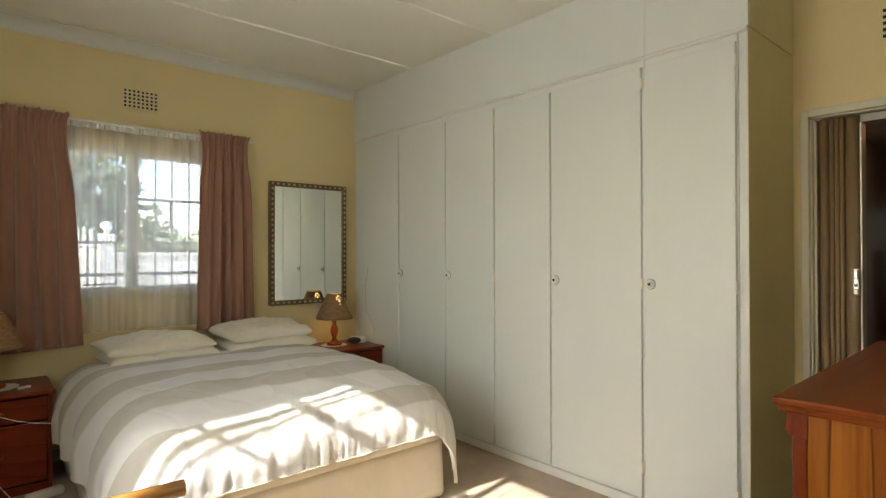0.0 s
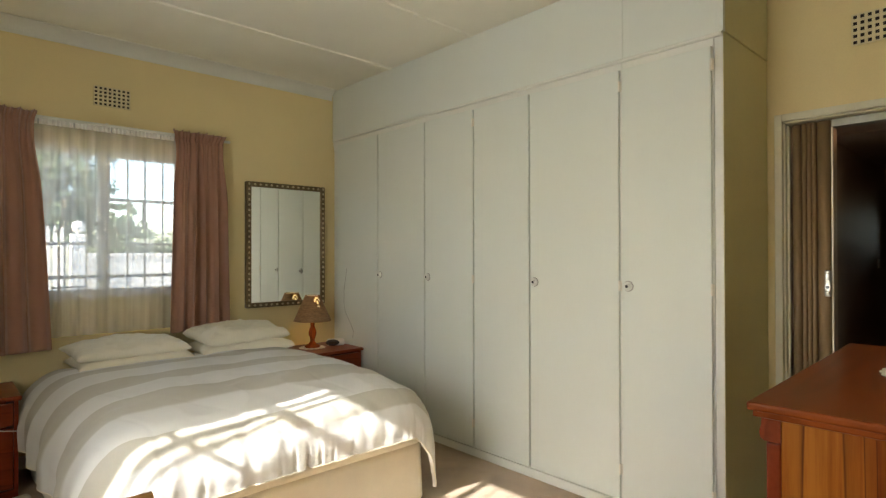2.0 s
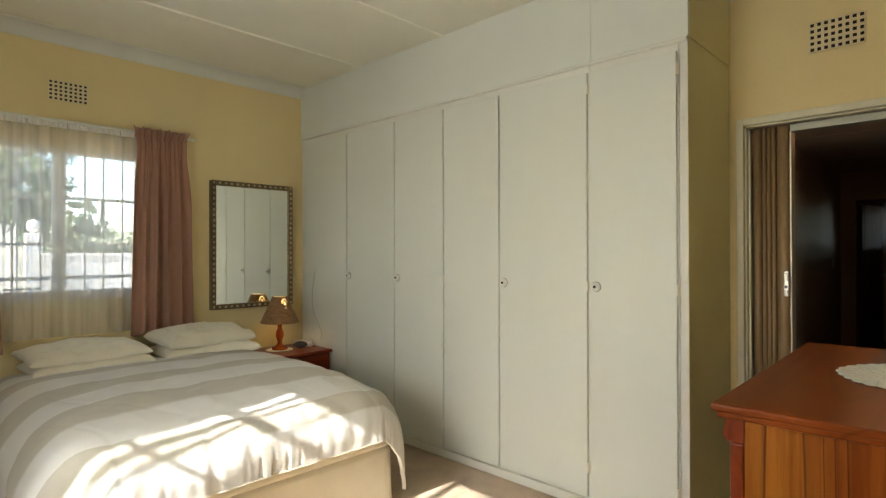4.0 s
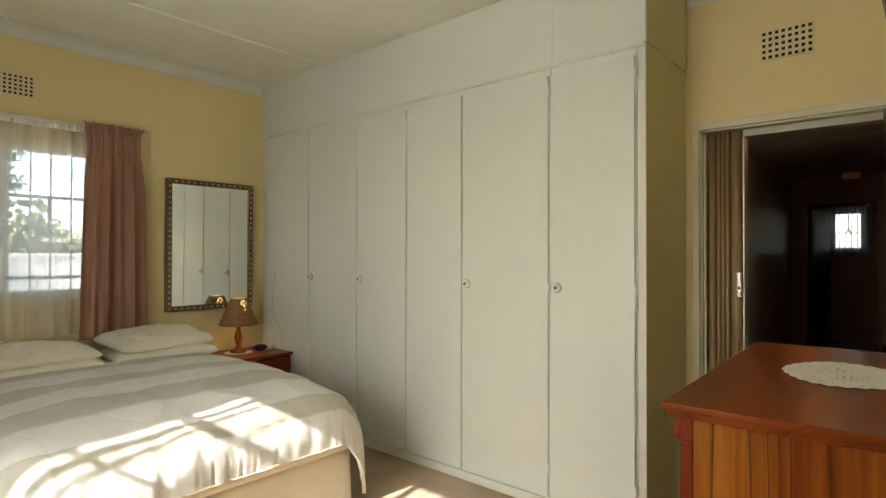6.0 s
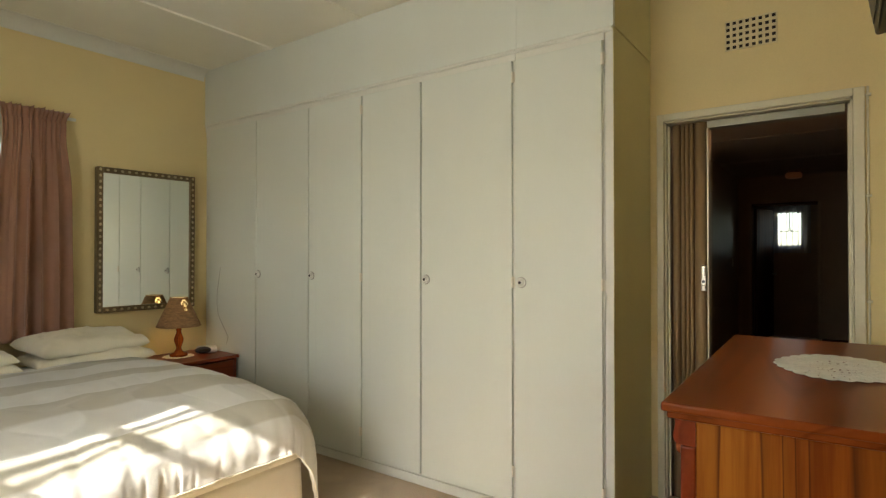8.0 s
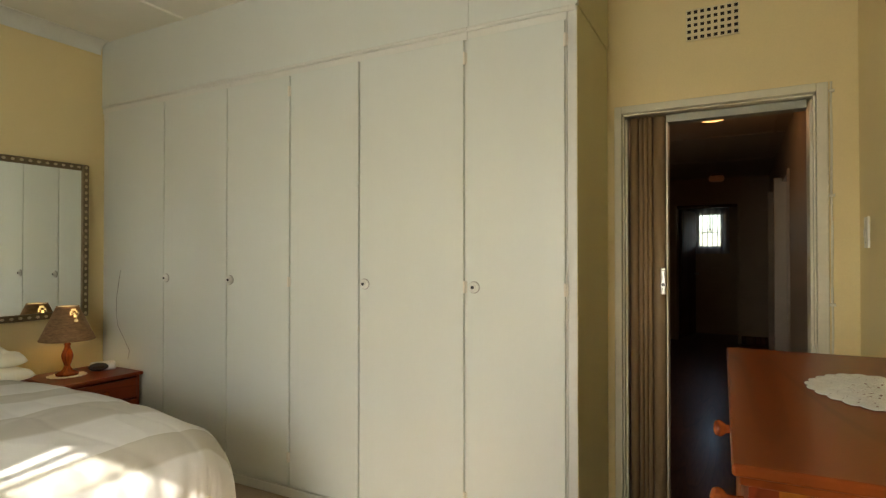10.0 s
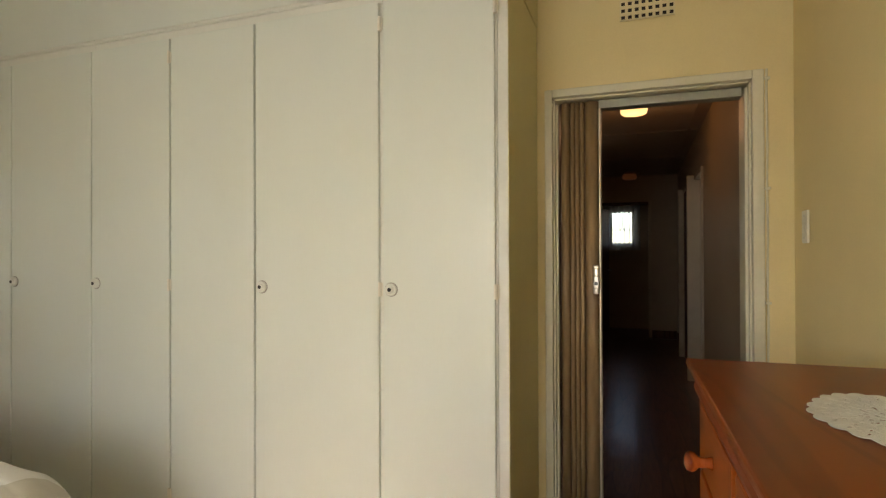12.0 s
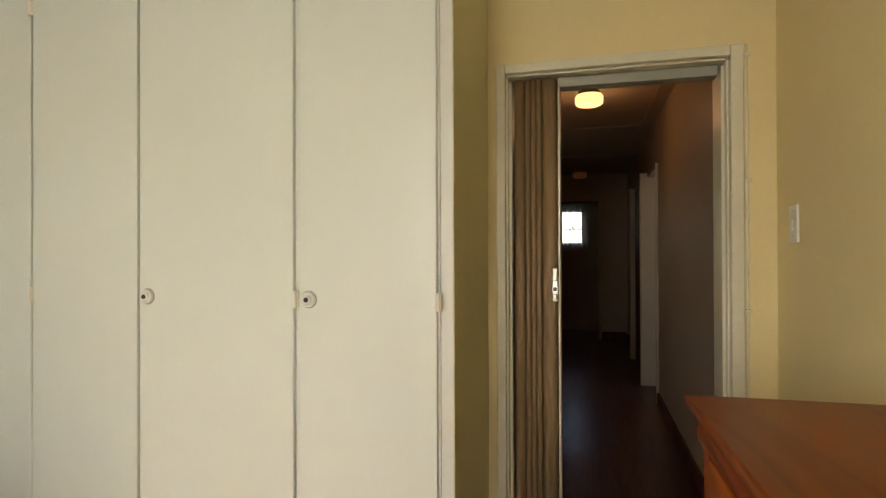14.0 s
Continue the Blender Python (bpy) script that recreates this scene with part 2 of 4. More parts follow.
LACE = surface("white_crochet", (0.84, 0.82, 0.76), 0.9, 0, 0.08, 20, 250, 0.8)
MIRROR, _nt, _p = base_mat("mirror_silver")
_p.inputs["Base Color"].default_value, _p.inputs["Metallic"].default_value, _p.inputs["Roughness"].default_value = (0.86, 0.90, 0.88, 1), 1.0, 0.0
GLASS = glass_mat("window_glass")
SHADE_GLOW = glow("lit_hall_glass", (1.0, 0.61, 0.24), 0.38)
SHADE_DIM = glow("dim_amber_glass", (0.42, 0.14, 0.05), 0.012)
BULB = glow("warm_bulb", (1.0, 0.68, 0.28), 2.2)
LEAF = surface("leaf_green", (0.2, 0.26, 0.13), 0.6, 0, 0.4, 3, 40, 0.2)
BARK = surface("bark", (0.16, 0.11, 0.07), 0.9, 0, 0.3, 8, 60, 0.8)
PLASTER = surface("outside_plaster", (0.75, 0.70, 0.62), 0.85, 0, 0.06, 2, 60, 0.3)
GROUND = surface("dry_lawn", (0.30, 0.27, 0.17), 0.95, 0, 0.25, 0.4, 12, 0.4)
PAVING = surface("pale_concrete", (0.55, 0.52, 0.46), 0.9, 0, 0.1, 1.5, 40, 0.4)


# ---- mesh helpers ----
def thing(name, x, y, z, label, category, group="", rz=0.0, kind=""):
    ob = new(name)
    ob.matrix_basis = pose(x, y, z, 0, 0, rz)
    ob.empty_display_size = 0.05
    return tagged(ob, label, category, group, kind)


def part(name, bm, material, parent=None, label="", smooth=False):
    me = bpy.data.meshes.new(name)
    bm.to_mesh(me)
    bm.free()
    me.materials.append(material)
    if smooth:
        me.polygons.foreach_set("use_smooth", [True] * len(me.polygons))
    ob = new(name, me)
    ob.parent = parent
    if label:
        ob["label"] = label
    return ob


def box(x0, x1, y0, y1, z0, z1, bm=None, bevel=0.0, segs=2):
    b = bmesh.new()
    bmesh.ops.create_cube(b, size=1.0)
    for v in b.verts:
        v.co = ((x0 + x1) / 2 + v.co.x * (x1 - x0), (y0 + y1) / 2 + v.co.y * (y1 - y0), (z0 + z1) / 2 + v.co.z * (z1 - z0))
    if bevel > 0:
        bmesh.ops.bevel(b, geom=b.edges[:], offset=bevel, segments=segs, affect="EDGES", profile=0.5)
    return join(bm, b)


def join(bm, b):
    if bm is None:
        return b
    me = bpy.data.meshes.new("tmp")
    b.to_mesh(me)
    b.free()
    bm.from_mesh(me)
    bpy.data.meshes.remove(me)
    return bm


def lathe(profile, n=24, bm=None, at=(0, 0, 0), axis="Z", cap=True):
    """Turns a profile of (radius, height) round an axis."""
    b = bmesh.new()
    rings = []
    for r, h in profile:
        ring = []
        for i in range(n):
            a = 2 * math.pi * i / n
            c, s2 = r * math.cos(a), r * math.sin(a)
            co = {"Z": (c, s2, h), "X": (h, c, s2), "Y": (c, h, s2)}[axis]
            ring.append(b.verts.new((at[0] + co[0], at[1] + co[1], at[2] + co[2])))
        rings.append(ring)
    for r0, r1 in zip(rings, rings[1:]):
        for i in range(n):
            b.faces.new((r0[i], r0[(i + 1) % n], r1[(i + 1) % n], r1[i]))
    if cap:
        b.faces.new(rings[0][::-1])
        b.faces.new(rings[-1])
    bmesh.ops.recalc_face_normals(b, faces=b.faces[:])
    return join(bm, b)


def tube(points, r, n=8, bm=None):
    b = bmesh.new()
    pts = [Vector(p) for p in points]
    rings = []
    for i, p in enumerate(pts):
        d = (pts[min(i + 1, len(pts) - 1)] - pts[max(i - 1, 0)]).normalized()
        up = Vector((0, 0, 1)) if abs(d.z) < 0.9 else Vector((1, 0, 0))
        a = d.cross(up).normalized()
        c = d.cross(a).normalized()
        rings.append([b.verts.new(p + r * (math.cos(2 * math.pi * k / n) * a + math.sin(2 * math.pi * k / n) * c)) for k in range(n)])
    for r0, r1 in zip(rings, rings[1:]):
        for k in range(n):
            b.faces.new((r0[k], r0[(k + 1) % n], r1[(k + 1) % n], r1[k]))
    b.faces.new(rings[0][::-1])
    b.faces.new(rings[-1])
    bmesh.ops.recalc_face_normals(b, faces=b.faces[:])
    return join(bm, b)


def prism(outline, axis, a0, a1, bm=None):
    """Extrudes a 2D outline along an axis: X takes (y, z), Y takes (x, z), Z takes (x, y)."""
    b = bmesh.new()
    f = {"X": lambda u, v, a: (a, u, v), "Y": lambda u, v, a: (u, a, v), "Z": lambda u, v, a: (u, v, a)}[axis]
    lo = [b.verts.new(f(u, v, a0)) for u, v in outline]
    hi = [b.verts.new(f(u, v, a1)) for u, v in outline]
    n = len(outline)
    for i in range(n):
        b.faces.new((lo[i], lo[(i + 1) % n], hi[(i + 1) % n], hi[i]))
    b.faces.new(lo[::-1])
    b.faces.new(hi)
    bmesh.ops.recalc_face_normals(b, faces=b.faces[:])
    return join(bm, b)


def sheet(nu, nv, f):
    b = bmesh.new()
    uv = b.loops.layers.uv.new("UVMap")
    vs = [[b.verts.new(f(i / nu, j / nv)[0]) for j in range(nv + 1)] for i in range(nu + 1)]
    for i in range(nu):
        for j in range(nv):
            fc = b.faces.new((vs[i][j], vs[i + 1][j], vs[i + 1][j + 1], vs[i][j + 1]))
            for lp, (a, c) in zip(fc.loops, ((i, j), (i + 1, j), (i + 1, j + 1), (i, j + 1))):
                lp[uv].uv = f(a / nu, c / nv)[1]
    return b


def thicken(ob, t, offset=-1.0):
    md = ob.modifiers.new("thickness", "SOLIDIFY")
    md.thickness, md.offset = t, offset
    return ob


def structure(name, bm, material, label="", category="", smooth=False):
    return tagged(part(name, bm, material, None, label, smooth), label, category or name.split("_")[0], "", "structure")


# ---- the rooms ----
NORTH, SOUTH, WEST, EAST, CEILING = 5.0, 0.53, 0.0, 3.99, 2.85
structure("floor", box(-0.2, 4.05, -0.9, 5.2, -0.2, 0.0), CARPET, "tan wall-to-wall carpet of the bedroom", "floor")
structure("floor_hall", box(4.05, 12.0, -0.9, 2.3, -0.2, -0.004), HALLFLOOR, "dark polished timber floor of the hall", "floor")

WX0, WX1, WZ0, WZ1 = 1.03, 2.06, 1.085, 2.083
bm = box(-0.2, WX0, NORTH, 5.22, 0, 2.95)
box(WX1, 4.2, NORTH, 5.22, 0, 2.95, bm)
box(WX0, WX1, NORTH, 5.22, 0, WZ0, bm)
box(WX0, WX1, NORTH, 5.22, WZ1, 2.95, bm)
structure("wall_north", bm, WALL, "yellow painted plaster wall with a window", "wall")

VY0, VY1, VZ0, VZ1 = 1.2, 2.766, 0.92, 2.31
bm = box(-0.22, WEST, -0.9, VY0, 0, 2.95)
box(-0.22, WEST, VY1, NORTH, 0, 2.95, bm)
box(-0.22, WEST, VY0, VY1, 0, VZ0, bm)
box(-0.22, WEST, VY0, VY1, VZ1, 2.95, bm)
structure("wall_west", bm, WALL, "yellow painted plaster wall with a barred window", "wall")

bm = box(1.45, 4.2, SOUTH - 0.2, SOUTH, 0, 2.95)
box(1.25, 1.45, -0.7, SOUTH, 0, 2.95, bm)
box(0.0, 1.45, -0.9, -0.7, 0, 2.95, bm)
structure("wall_south", bm, WALL, "yellow painted plaster wall with a recess", "wall")

DY0, DY1, DZ = 0.64, 1.553, 2.10
bm = box(EAST, EAST + 0.2, DY1, NORTH, 0, 2.95)
box(EAST, EAST + 0.2, SOUTH, DY0, 0, 2.95, bm)
box(EAST, EAST + 0.2, DY0, DY1, DZ, 2.95, bm)
structure("wall_east", bm, WALL, "yellow painted plaster wall with the doorway to the hall", "wall")

bm = box(-0.25, 4.2, -0.95, 5.25, CEILING, CEILING + 0.12)
for yy in (1.42, 2.32, 3.22, 4.12):
    prism([(yy - 0.022, CEILING + 0.001), (yy - 0.016, CEILING - 0.01), (yy + 0.016, CEILING - 0.01), (yy + 0.022, CEILING + 0.001)], "X", 0.0, 3.36, bm)
structure("ceiling", bm, CEIL, "white painted board ceiling with cover strips over the joints", "ceiling")


def cove(n=8, w=0.095, h=0.085):
    pts = [(0, 0), (0, -h), (0.006, -h)]
    for i in range(n + 1):
        a = math.pi / 2 * i / n
        pts.append((w - (w - 0.008) * math.cos(a), -h + 0.008 + (h - 0.014) * (math.sin(a))))
    return pts + [(w, -0.006), (w, 0)]


structure("cornice_north", prism([(NORTH - a, CEILING + c) for a, c in cove()], "X", 0.0, 3.355), WHITE, "white moulded cove cornice above the window wall", "cornice")
structure("cornice_east", prism([(EAST - a, CEILING + c) for a, c in cove()], "Y", SOUTH, 1.58), WHITE, "white moulded cove cornice above the doorway", "cornice")
structure("cornice_south", prism([(SOUTH + a, CEILING + c) for a, c in cove()], "X", 1.45, 3.88), WHITE, "white moulded cove cornice", "cornice")
structure("cornice_west", prism([(WEST + a, CEILING + c) for a, c in cove()], "Y", -0.7, 4.9), WHITE, "white moulded cove cornice", "cornice")
structure("baseboard_north", box(0.0, 3.36, NORTH - 0.018, NORTH, 0, 0.08, None, 0.004), WHITE, "white painted skirting board", "baseboard")
structure("baseboard_south", box(1.45, EAST, SOUTH, SOUTH + 0.018, 0, 0.08, None, 0.004), WHITE, "white painted skirting board", "baseboard")
structure("baseboard_west", box(0.0, 0.018, -0.68, 4.97, 0, 0.08, None, 0.004), WHITE, "white painted skirting board", "baseboard")


# ---- windows ----
def window(name, x0, x1, z0, z1, mullions, verticals, rails, label):
    """A steel window in the local x-z plane, with its bars on the outside; y points out."""
    w = tagged(new(name), label, "window", "", "structure")
    f = 0.038
    bm = box(x0, x1, 0.03, 0.075, z0, z0 + f)
    box(x0, x1, 0.03, 0.075, z1 - f, z1, bm)
    box(x0, x0 + f, 0.03, 0.075, z0 + f, z1 - f, bm)
    box(x1 - f, x1, 0.03, 0.075, z0 + f, z1 - f, bm)
    for m, wd in mullions:
        box(m - wd / 2, m + wd / 2, 0.032, 0.073, z0 + f, z1 - f, bm)
    part("window_frame", bm, WHITE, w)
    part("window_sill", box(x0 + 0.002, x1 - 0.002, -0.03, 0.029, z0 - 0.028, z0 - 0.001, None, 0.004), WHITE, w, "white painted inner sill")
    cuts = [x0 + f] + [m for m, _ in mullions] + [x1 - f]
    for a, c in zip(cuts, cuts[1:]):
        g = part("pane", box(a, c, 0.05, 0.054, z0 + f, z1 - f), GLASS, w)
        g.visible_shadow = False
    for x in verticals:
        part("burglar_bar", box(x - 0.005, x + 0.005, 0.09, 0.1, z0 + 0.01, z1 - 0.01), WHITE, w)
    for z, t in rails:
        part("bar_rail", box(x0 + 0.002, x1 - 0.002, 0.084, 0.106, z - t / 2, z + t / 2), WHITE, w)
    return w


MX = 1.546
vx = [1.104, 1.216, 1.327, 1.453, 1.708, 1.822, 1.944]
win = window("window_1", WX0, WX1, WZ0, WZ1, [(MX, 0.075)], vx, [(1.752, 0.02), (1.434, 0.02), (1.206, 0.024)], "white steel window with burglar bars and a central mullion")
win.matrix_basis = pose(0, NORTH, 0)
for cx in (1.327, 1.822):
    bm = tube([(cx - 0.007, 0.112, 1.742), (cx - 0.007, 0.112, 1.58), (cx - 0.016, 0.112, 1.555), (cx - 0.052, 0.112, 1.508)], 0.006)
    tube([(cx + 0.007, 0.112, 1.742), (cx + 0.007, 0.112, 1.58), (cx + 0.016, 0.112, 1.555), (cx + 0.052, 0.112, 1.508)], 0.006, 8, bm)
    part("bar_ornament", bm, DULL, win, "grey forked scroll on the bars")
part("casement_handle", tube([(1.452, 0.02, 1.50), (1.462, 0.014, 1.545), (1.482, 0.012, 1.568), (1.515, 0.02, 1.575)], 0.009), DULL, win, "grey casement handle")
part("window_latch", box(MX - 0.30, MX - 0.10, 0.012, 0.026, 1.135, 1.147, None, 0.003), DULL, win)
VW = VY1 - VY0
win2 = window("window_2", 0.0, VW, VZ0, VZ1, [(y - VY0, w) for y, w in ((1.5, 0.045), (1.93, 0.045), (2.393, 0.045), (2.639, 0.012), (2.682, 0.022))], [y - VY0 for y in (1.29, 1.4, 1.61, 1.72, 1.83, 2.04, 2.175, 2.282, 2.537)], [(1.987, 0.045), (1.667, 0.016), (1.3, 0.02)], "white steel window with burglar bars letting in the sun")
win2.matrix_basis = pose(WEST, VY0, 0, 0, 0, 90)

# ---- doorway ----
fr = tagged(new("door_frame"), "white painted steel door frame round the opening to the hall", "door frame", "", "structure")
# stepped jamb section: face, stop, reveal
for y0, y1, sgn in ((DY1 - 0.036, DY1, -1), (DY0, DY0 + 0.044, 1)):
    bm = box(EAST - 0.016, EAST + 0.21, y0, y1, 0.0, DZ, None, 0.004)
    yi = y0 if sgn < 0 else y1
    box(EAST + 0.012, EAST + 0.2, min(yi, yi + sgn * 0.009), max(yi, yi + sgn * 0.009), 0.0, DZ - 0.047, bm, 0.003)
    box(EAST + 0.045, EAST + 0.19, min(yi, yi + sgn * 0.02), max(yi, yi + sgn * 0.02), 0.0, DZ - 0.056, bm, 0.003)
    part("jamb", bm, FRAME, fr)
bm = box(EAST - 0.016, EAST + 0.21, DY0 + 0.044, DY1 - 0.036, DZ - 0.038, DZ, None, 0.004)
box(EAST + 0.012, EAST + 0.2, DY0 + 0.053, DY1 - 0.045, DZ - 0.047, DZ - 0.038, bm, 0.003)
part("head", bm, FRAME, fr)

fd = thing("folding_door", EAST + 0.09, 1.40, 0.0, "taupe vinyl concertina door folded open in the doorway", "folding door")
Y0, Y1 = 1.312, 1.488
part("track", box(-0.035, 0.035, 0.712 - 1.40, 1.311 - 1.40, 2.01, 2.05, None, 0.003), TRACK, fd, "grey metal sliding track")
CUTS = [1.488, 1.442, 1.419, 1.397, 1.376, 1.312]
for c, a in zip(CUTS, CUTS[1:]):
    pts = []
    for i in range(13):
        u = i / 12
        pts.append((-0.055 + min(0.03, (c - a) * 0.6) * (1 - math.sin(math.pi * u) ** 0.45), a + (c - a) * u - 1.40))
    pts += [(0.05, c - 1.40), (0.05, a - 1.40)]
    part("fold", prism(pts, "Z", 0.012, 2.045), FOLD, fd, "", True)
part("lead_post", box(-0.05, 0.03, Y0 - 0.011 - 1.40, Y0 - 1.401, 0.012, 2.008, None, 0.003), POST, fd, "pale metal closing post")
hd = part("handle", box(-0.078, -0.056, Y0 - 0.003 - 1.40, Y0 + 0.024 - 1.40, 1.14, 1.275, None, 0.006), HANDLE, fd, "chrome lock handle")
for z0, z1 in ((1.222, 1.262), (1.152, 1.17)):
    part("grip", box(-0.086, -0.0775, Y0 + 0.002 - 1.40, Y0 + 0.019 - 1.40, z0, z1, None, 0.003), HANDLE, hd, "raised chrome grip")
part("lock_ring", lathe([(0.0125, -0.0015), (0.0125, 0.001), (0.01, 0.002)], 18, None, (-0.0795, Y0 + 0.0105 - 1.40, 1.19), "X"), STEEL, hd)
part("keyhole", lathe([(0.009, -0.002), (0.009, 0.002)], 16, None, (-0.08, Y0 + 0.0105 - 1.40, 1.19), "X"), BLACK, hd)

# ---- hall ----
HC, FAR, HR, HL = 2.52, 11.5, 0.58, 2.03
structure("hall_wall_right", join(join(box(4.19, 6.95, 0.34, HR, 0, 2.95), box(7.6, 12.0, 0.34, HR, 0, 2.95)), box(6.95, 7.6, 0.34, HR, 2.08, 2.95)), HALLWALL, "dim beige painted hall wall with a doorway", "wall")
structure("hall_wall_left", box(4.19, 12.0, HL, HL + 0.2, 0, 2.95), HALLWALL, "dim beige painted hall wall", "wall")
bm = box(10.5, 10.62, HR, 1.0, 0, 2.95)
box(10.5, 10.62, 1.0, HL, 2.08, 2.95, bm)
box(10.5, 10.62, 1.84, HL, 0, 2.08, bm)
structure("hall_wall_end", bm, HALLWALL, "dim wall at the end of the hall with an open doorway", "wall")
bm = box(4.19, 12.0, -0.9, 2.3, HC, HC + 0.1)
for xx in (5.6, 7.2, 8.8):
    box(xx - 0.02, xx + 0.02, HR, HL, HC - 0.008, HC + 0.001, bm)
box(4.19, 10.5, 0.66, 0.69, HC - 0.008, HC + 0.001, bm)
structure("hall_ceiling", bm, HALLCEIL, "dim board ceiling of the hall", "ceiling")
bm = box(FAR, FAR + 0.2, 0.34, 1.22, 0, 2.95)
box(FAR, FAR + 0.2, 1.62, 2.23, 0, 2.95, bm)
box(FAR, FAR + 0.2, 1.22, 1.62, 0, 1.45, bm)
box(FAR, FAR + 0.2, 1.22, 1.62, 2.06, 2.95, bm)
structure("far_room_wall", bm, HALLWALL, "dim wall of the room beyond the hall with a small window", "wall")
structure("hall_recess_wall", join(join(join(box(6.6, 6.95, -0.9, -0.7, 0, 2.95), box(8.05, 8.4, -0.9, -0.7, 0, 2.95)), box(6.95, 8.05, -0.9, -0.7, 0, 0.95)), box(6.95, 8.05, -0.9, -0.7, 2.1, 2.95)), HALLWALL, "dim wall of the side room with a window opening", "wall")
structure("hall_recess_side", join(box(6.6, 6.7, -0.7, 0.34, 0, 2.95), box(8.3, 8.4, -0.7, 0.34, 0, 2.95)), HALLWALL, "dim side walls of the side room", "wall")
structure("hall_baseboard_right", join(box(4.2, 6.9, HR, HR + 0.018, 0, 0.1, None, 0.003), box(7.65, 10.48, HR, HR + 0.018, 0, 0.1, None, 0.003)), DARKWOOD, "dark timber skirting board in the hall", "baseboard")
structure("hall_baseboard_end", box(10.48, 10.5, HR + 0.02, 0.955, 0, 0.12, None, 0.003), DARKWOOD, "dark timber skirting board at the hall end", "baseboard")

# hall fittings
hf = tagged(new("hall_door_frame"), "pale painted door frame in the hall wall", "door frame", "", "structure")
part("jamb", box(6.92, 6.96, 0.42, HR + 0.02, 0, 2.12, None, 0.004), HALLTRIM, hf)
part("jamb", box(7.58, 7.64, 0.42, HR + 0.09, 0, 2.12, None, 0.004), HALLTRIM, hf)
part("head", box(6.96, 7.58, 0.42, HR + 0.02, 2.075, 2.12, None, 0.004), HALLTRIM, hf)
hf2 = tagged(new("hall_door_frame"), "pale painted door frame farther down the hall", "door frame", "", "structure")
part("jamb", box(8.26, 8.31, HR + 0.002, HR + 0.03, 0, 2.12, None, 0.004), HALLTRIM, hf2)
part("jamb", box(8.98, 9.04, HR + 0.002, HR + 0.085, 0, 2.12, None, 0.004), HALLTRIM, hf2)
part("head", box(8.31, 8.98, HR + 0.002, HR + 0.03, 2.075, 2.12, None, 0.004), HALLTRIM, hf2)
hdoor = tagged(new("door_2"), "dark stained timber door closed in the hall wall", "door", "", "structure")
part("leaf", box(8.312, 8.978, HR + 0.002, HR + 0.02, 0.005, 2.073, None, 0.003), DARKWOOD, hdoor)
edoor = tagged(new("door_3"), "dark timber door standing open into the far room", "door", "", "structure")
edoor.matrix_basis = pose(10.64, 1.83, 0, 0, 0, -12)
part("leaf", box(0, 0.76, -0.04, 0, 0.008, 2.06, None, 0.003), DARKWOOD, edoor)
part("door_handle", lathe([(0.012, -0.041), (0.012, -0.07), (0.024, -0.08), (0.024, -0.1), (0.01, -0.106)], 16, None, (0.7, 0, 1.02), "Y"), HANDLE, edoor, "", True)
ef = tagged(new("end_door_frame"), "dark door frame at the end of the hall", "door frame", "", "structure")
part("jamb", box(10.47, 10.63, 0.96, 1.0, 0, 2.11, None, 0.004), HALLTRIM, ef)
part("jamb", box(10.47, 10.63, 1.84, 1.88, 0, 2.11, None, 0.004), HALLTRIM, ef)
part("head", box(10.47, 10.63, 1.0, 1.84, 2.07, 2.11, None, 0.004), DARKWOOD, ef)
w3 = window("window_3", 0.0, 0.40, 1.45, 2.06, [], [0.08, 0.16, 0.24, 0.32], [(1.72, 0.014)], "small barred window of the far room behind a net curtain")
w3.matrix_basis = pose(FAR, 1.62, 0, 0, 0, -90)
bm = tube([(0.2, 0.115, 2.02), (0.2, 0.115, 1.80), (0.185, 0.115, 1.75), (0.16, 0.115, 1.70)], 0.009)
tube([(0.2, 0.115, 1.80), (0.215, 0.115, 1.75), (0.24, 0.115, 1.70)], 0.009, 8, bm)
part("bar_ornament", bm, DULL, w3, "grey forked scroll on the bars")
hs = thing("hall_switch", 9.9, HL, 1.22, "small pale light switch on the dim hall wall", "light switch")
part("plate", box(-0.06, 0.06, -0.01, 0.0, -0.06, 0.06, None, 0.003), CREAM, hs)


def drum(name, x, y, z, glassmat, label):
    d = thing(name, x, y, z, label, "ceiling lamp", "hall ceiling lamps")
    part("mount", lathe([(0.07, -0.022), (0.08, -0.018), (0.08, 0.0)], 28), DARKWOOD, d, "", True)
    part("shade", lathe([(0.02, -0.098), (0.085, -0.098), (0.098, -0.088), (0.102, -0.072), (0.102, -0.038), (0.092, -0.023)], 32), glassmat, d, "", True)
    return d


drum("hall_ceiling_lamp", 5.97, 1.17, HC, SHADE_GLOW, "lit round cream glass ceiling lamp in the hall")
drum("hall_ceiling_lamp", 10.1, 1.27, HC, SHADE_DIM, "dim amber glass ceiling lamp at the hall end")
hl = bpy.data.lights.new("hall_lamp_light", "POINT")
hl.energy, hl.color, hl.shadow_soft_size = 0.45, (1.0, 0.46, 0.2), 0.1
new("hall_lamp_light", hl).location = (5.97, 1.17, HC - 0.22)


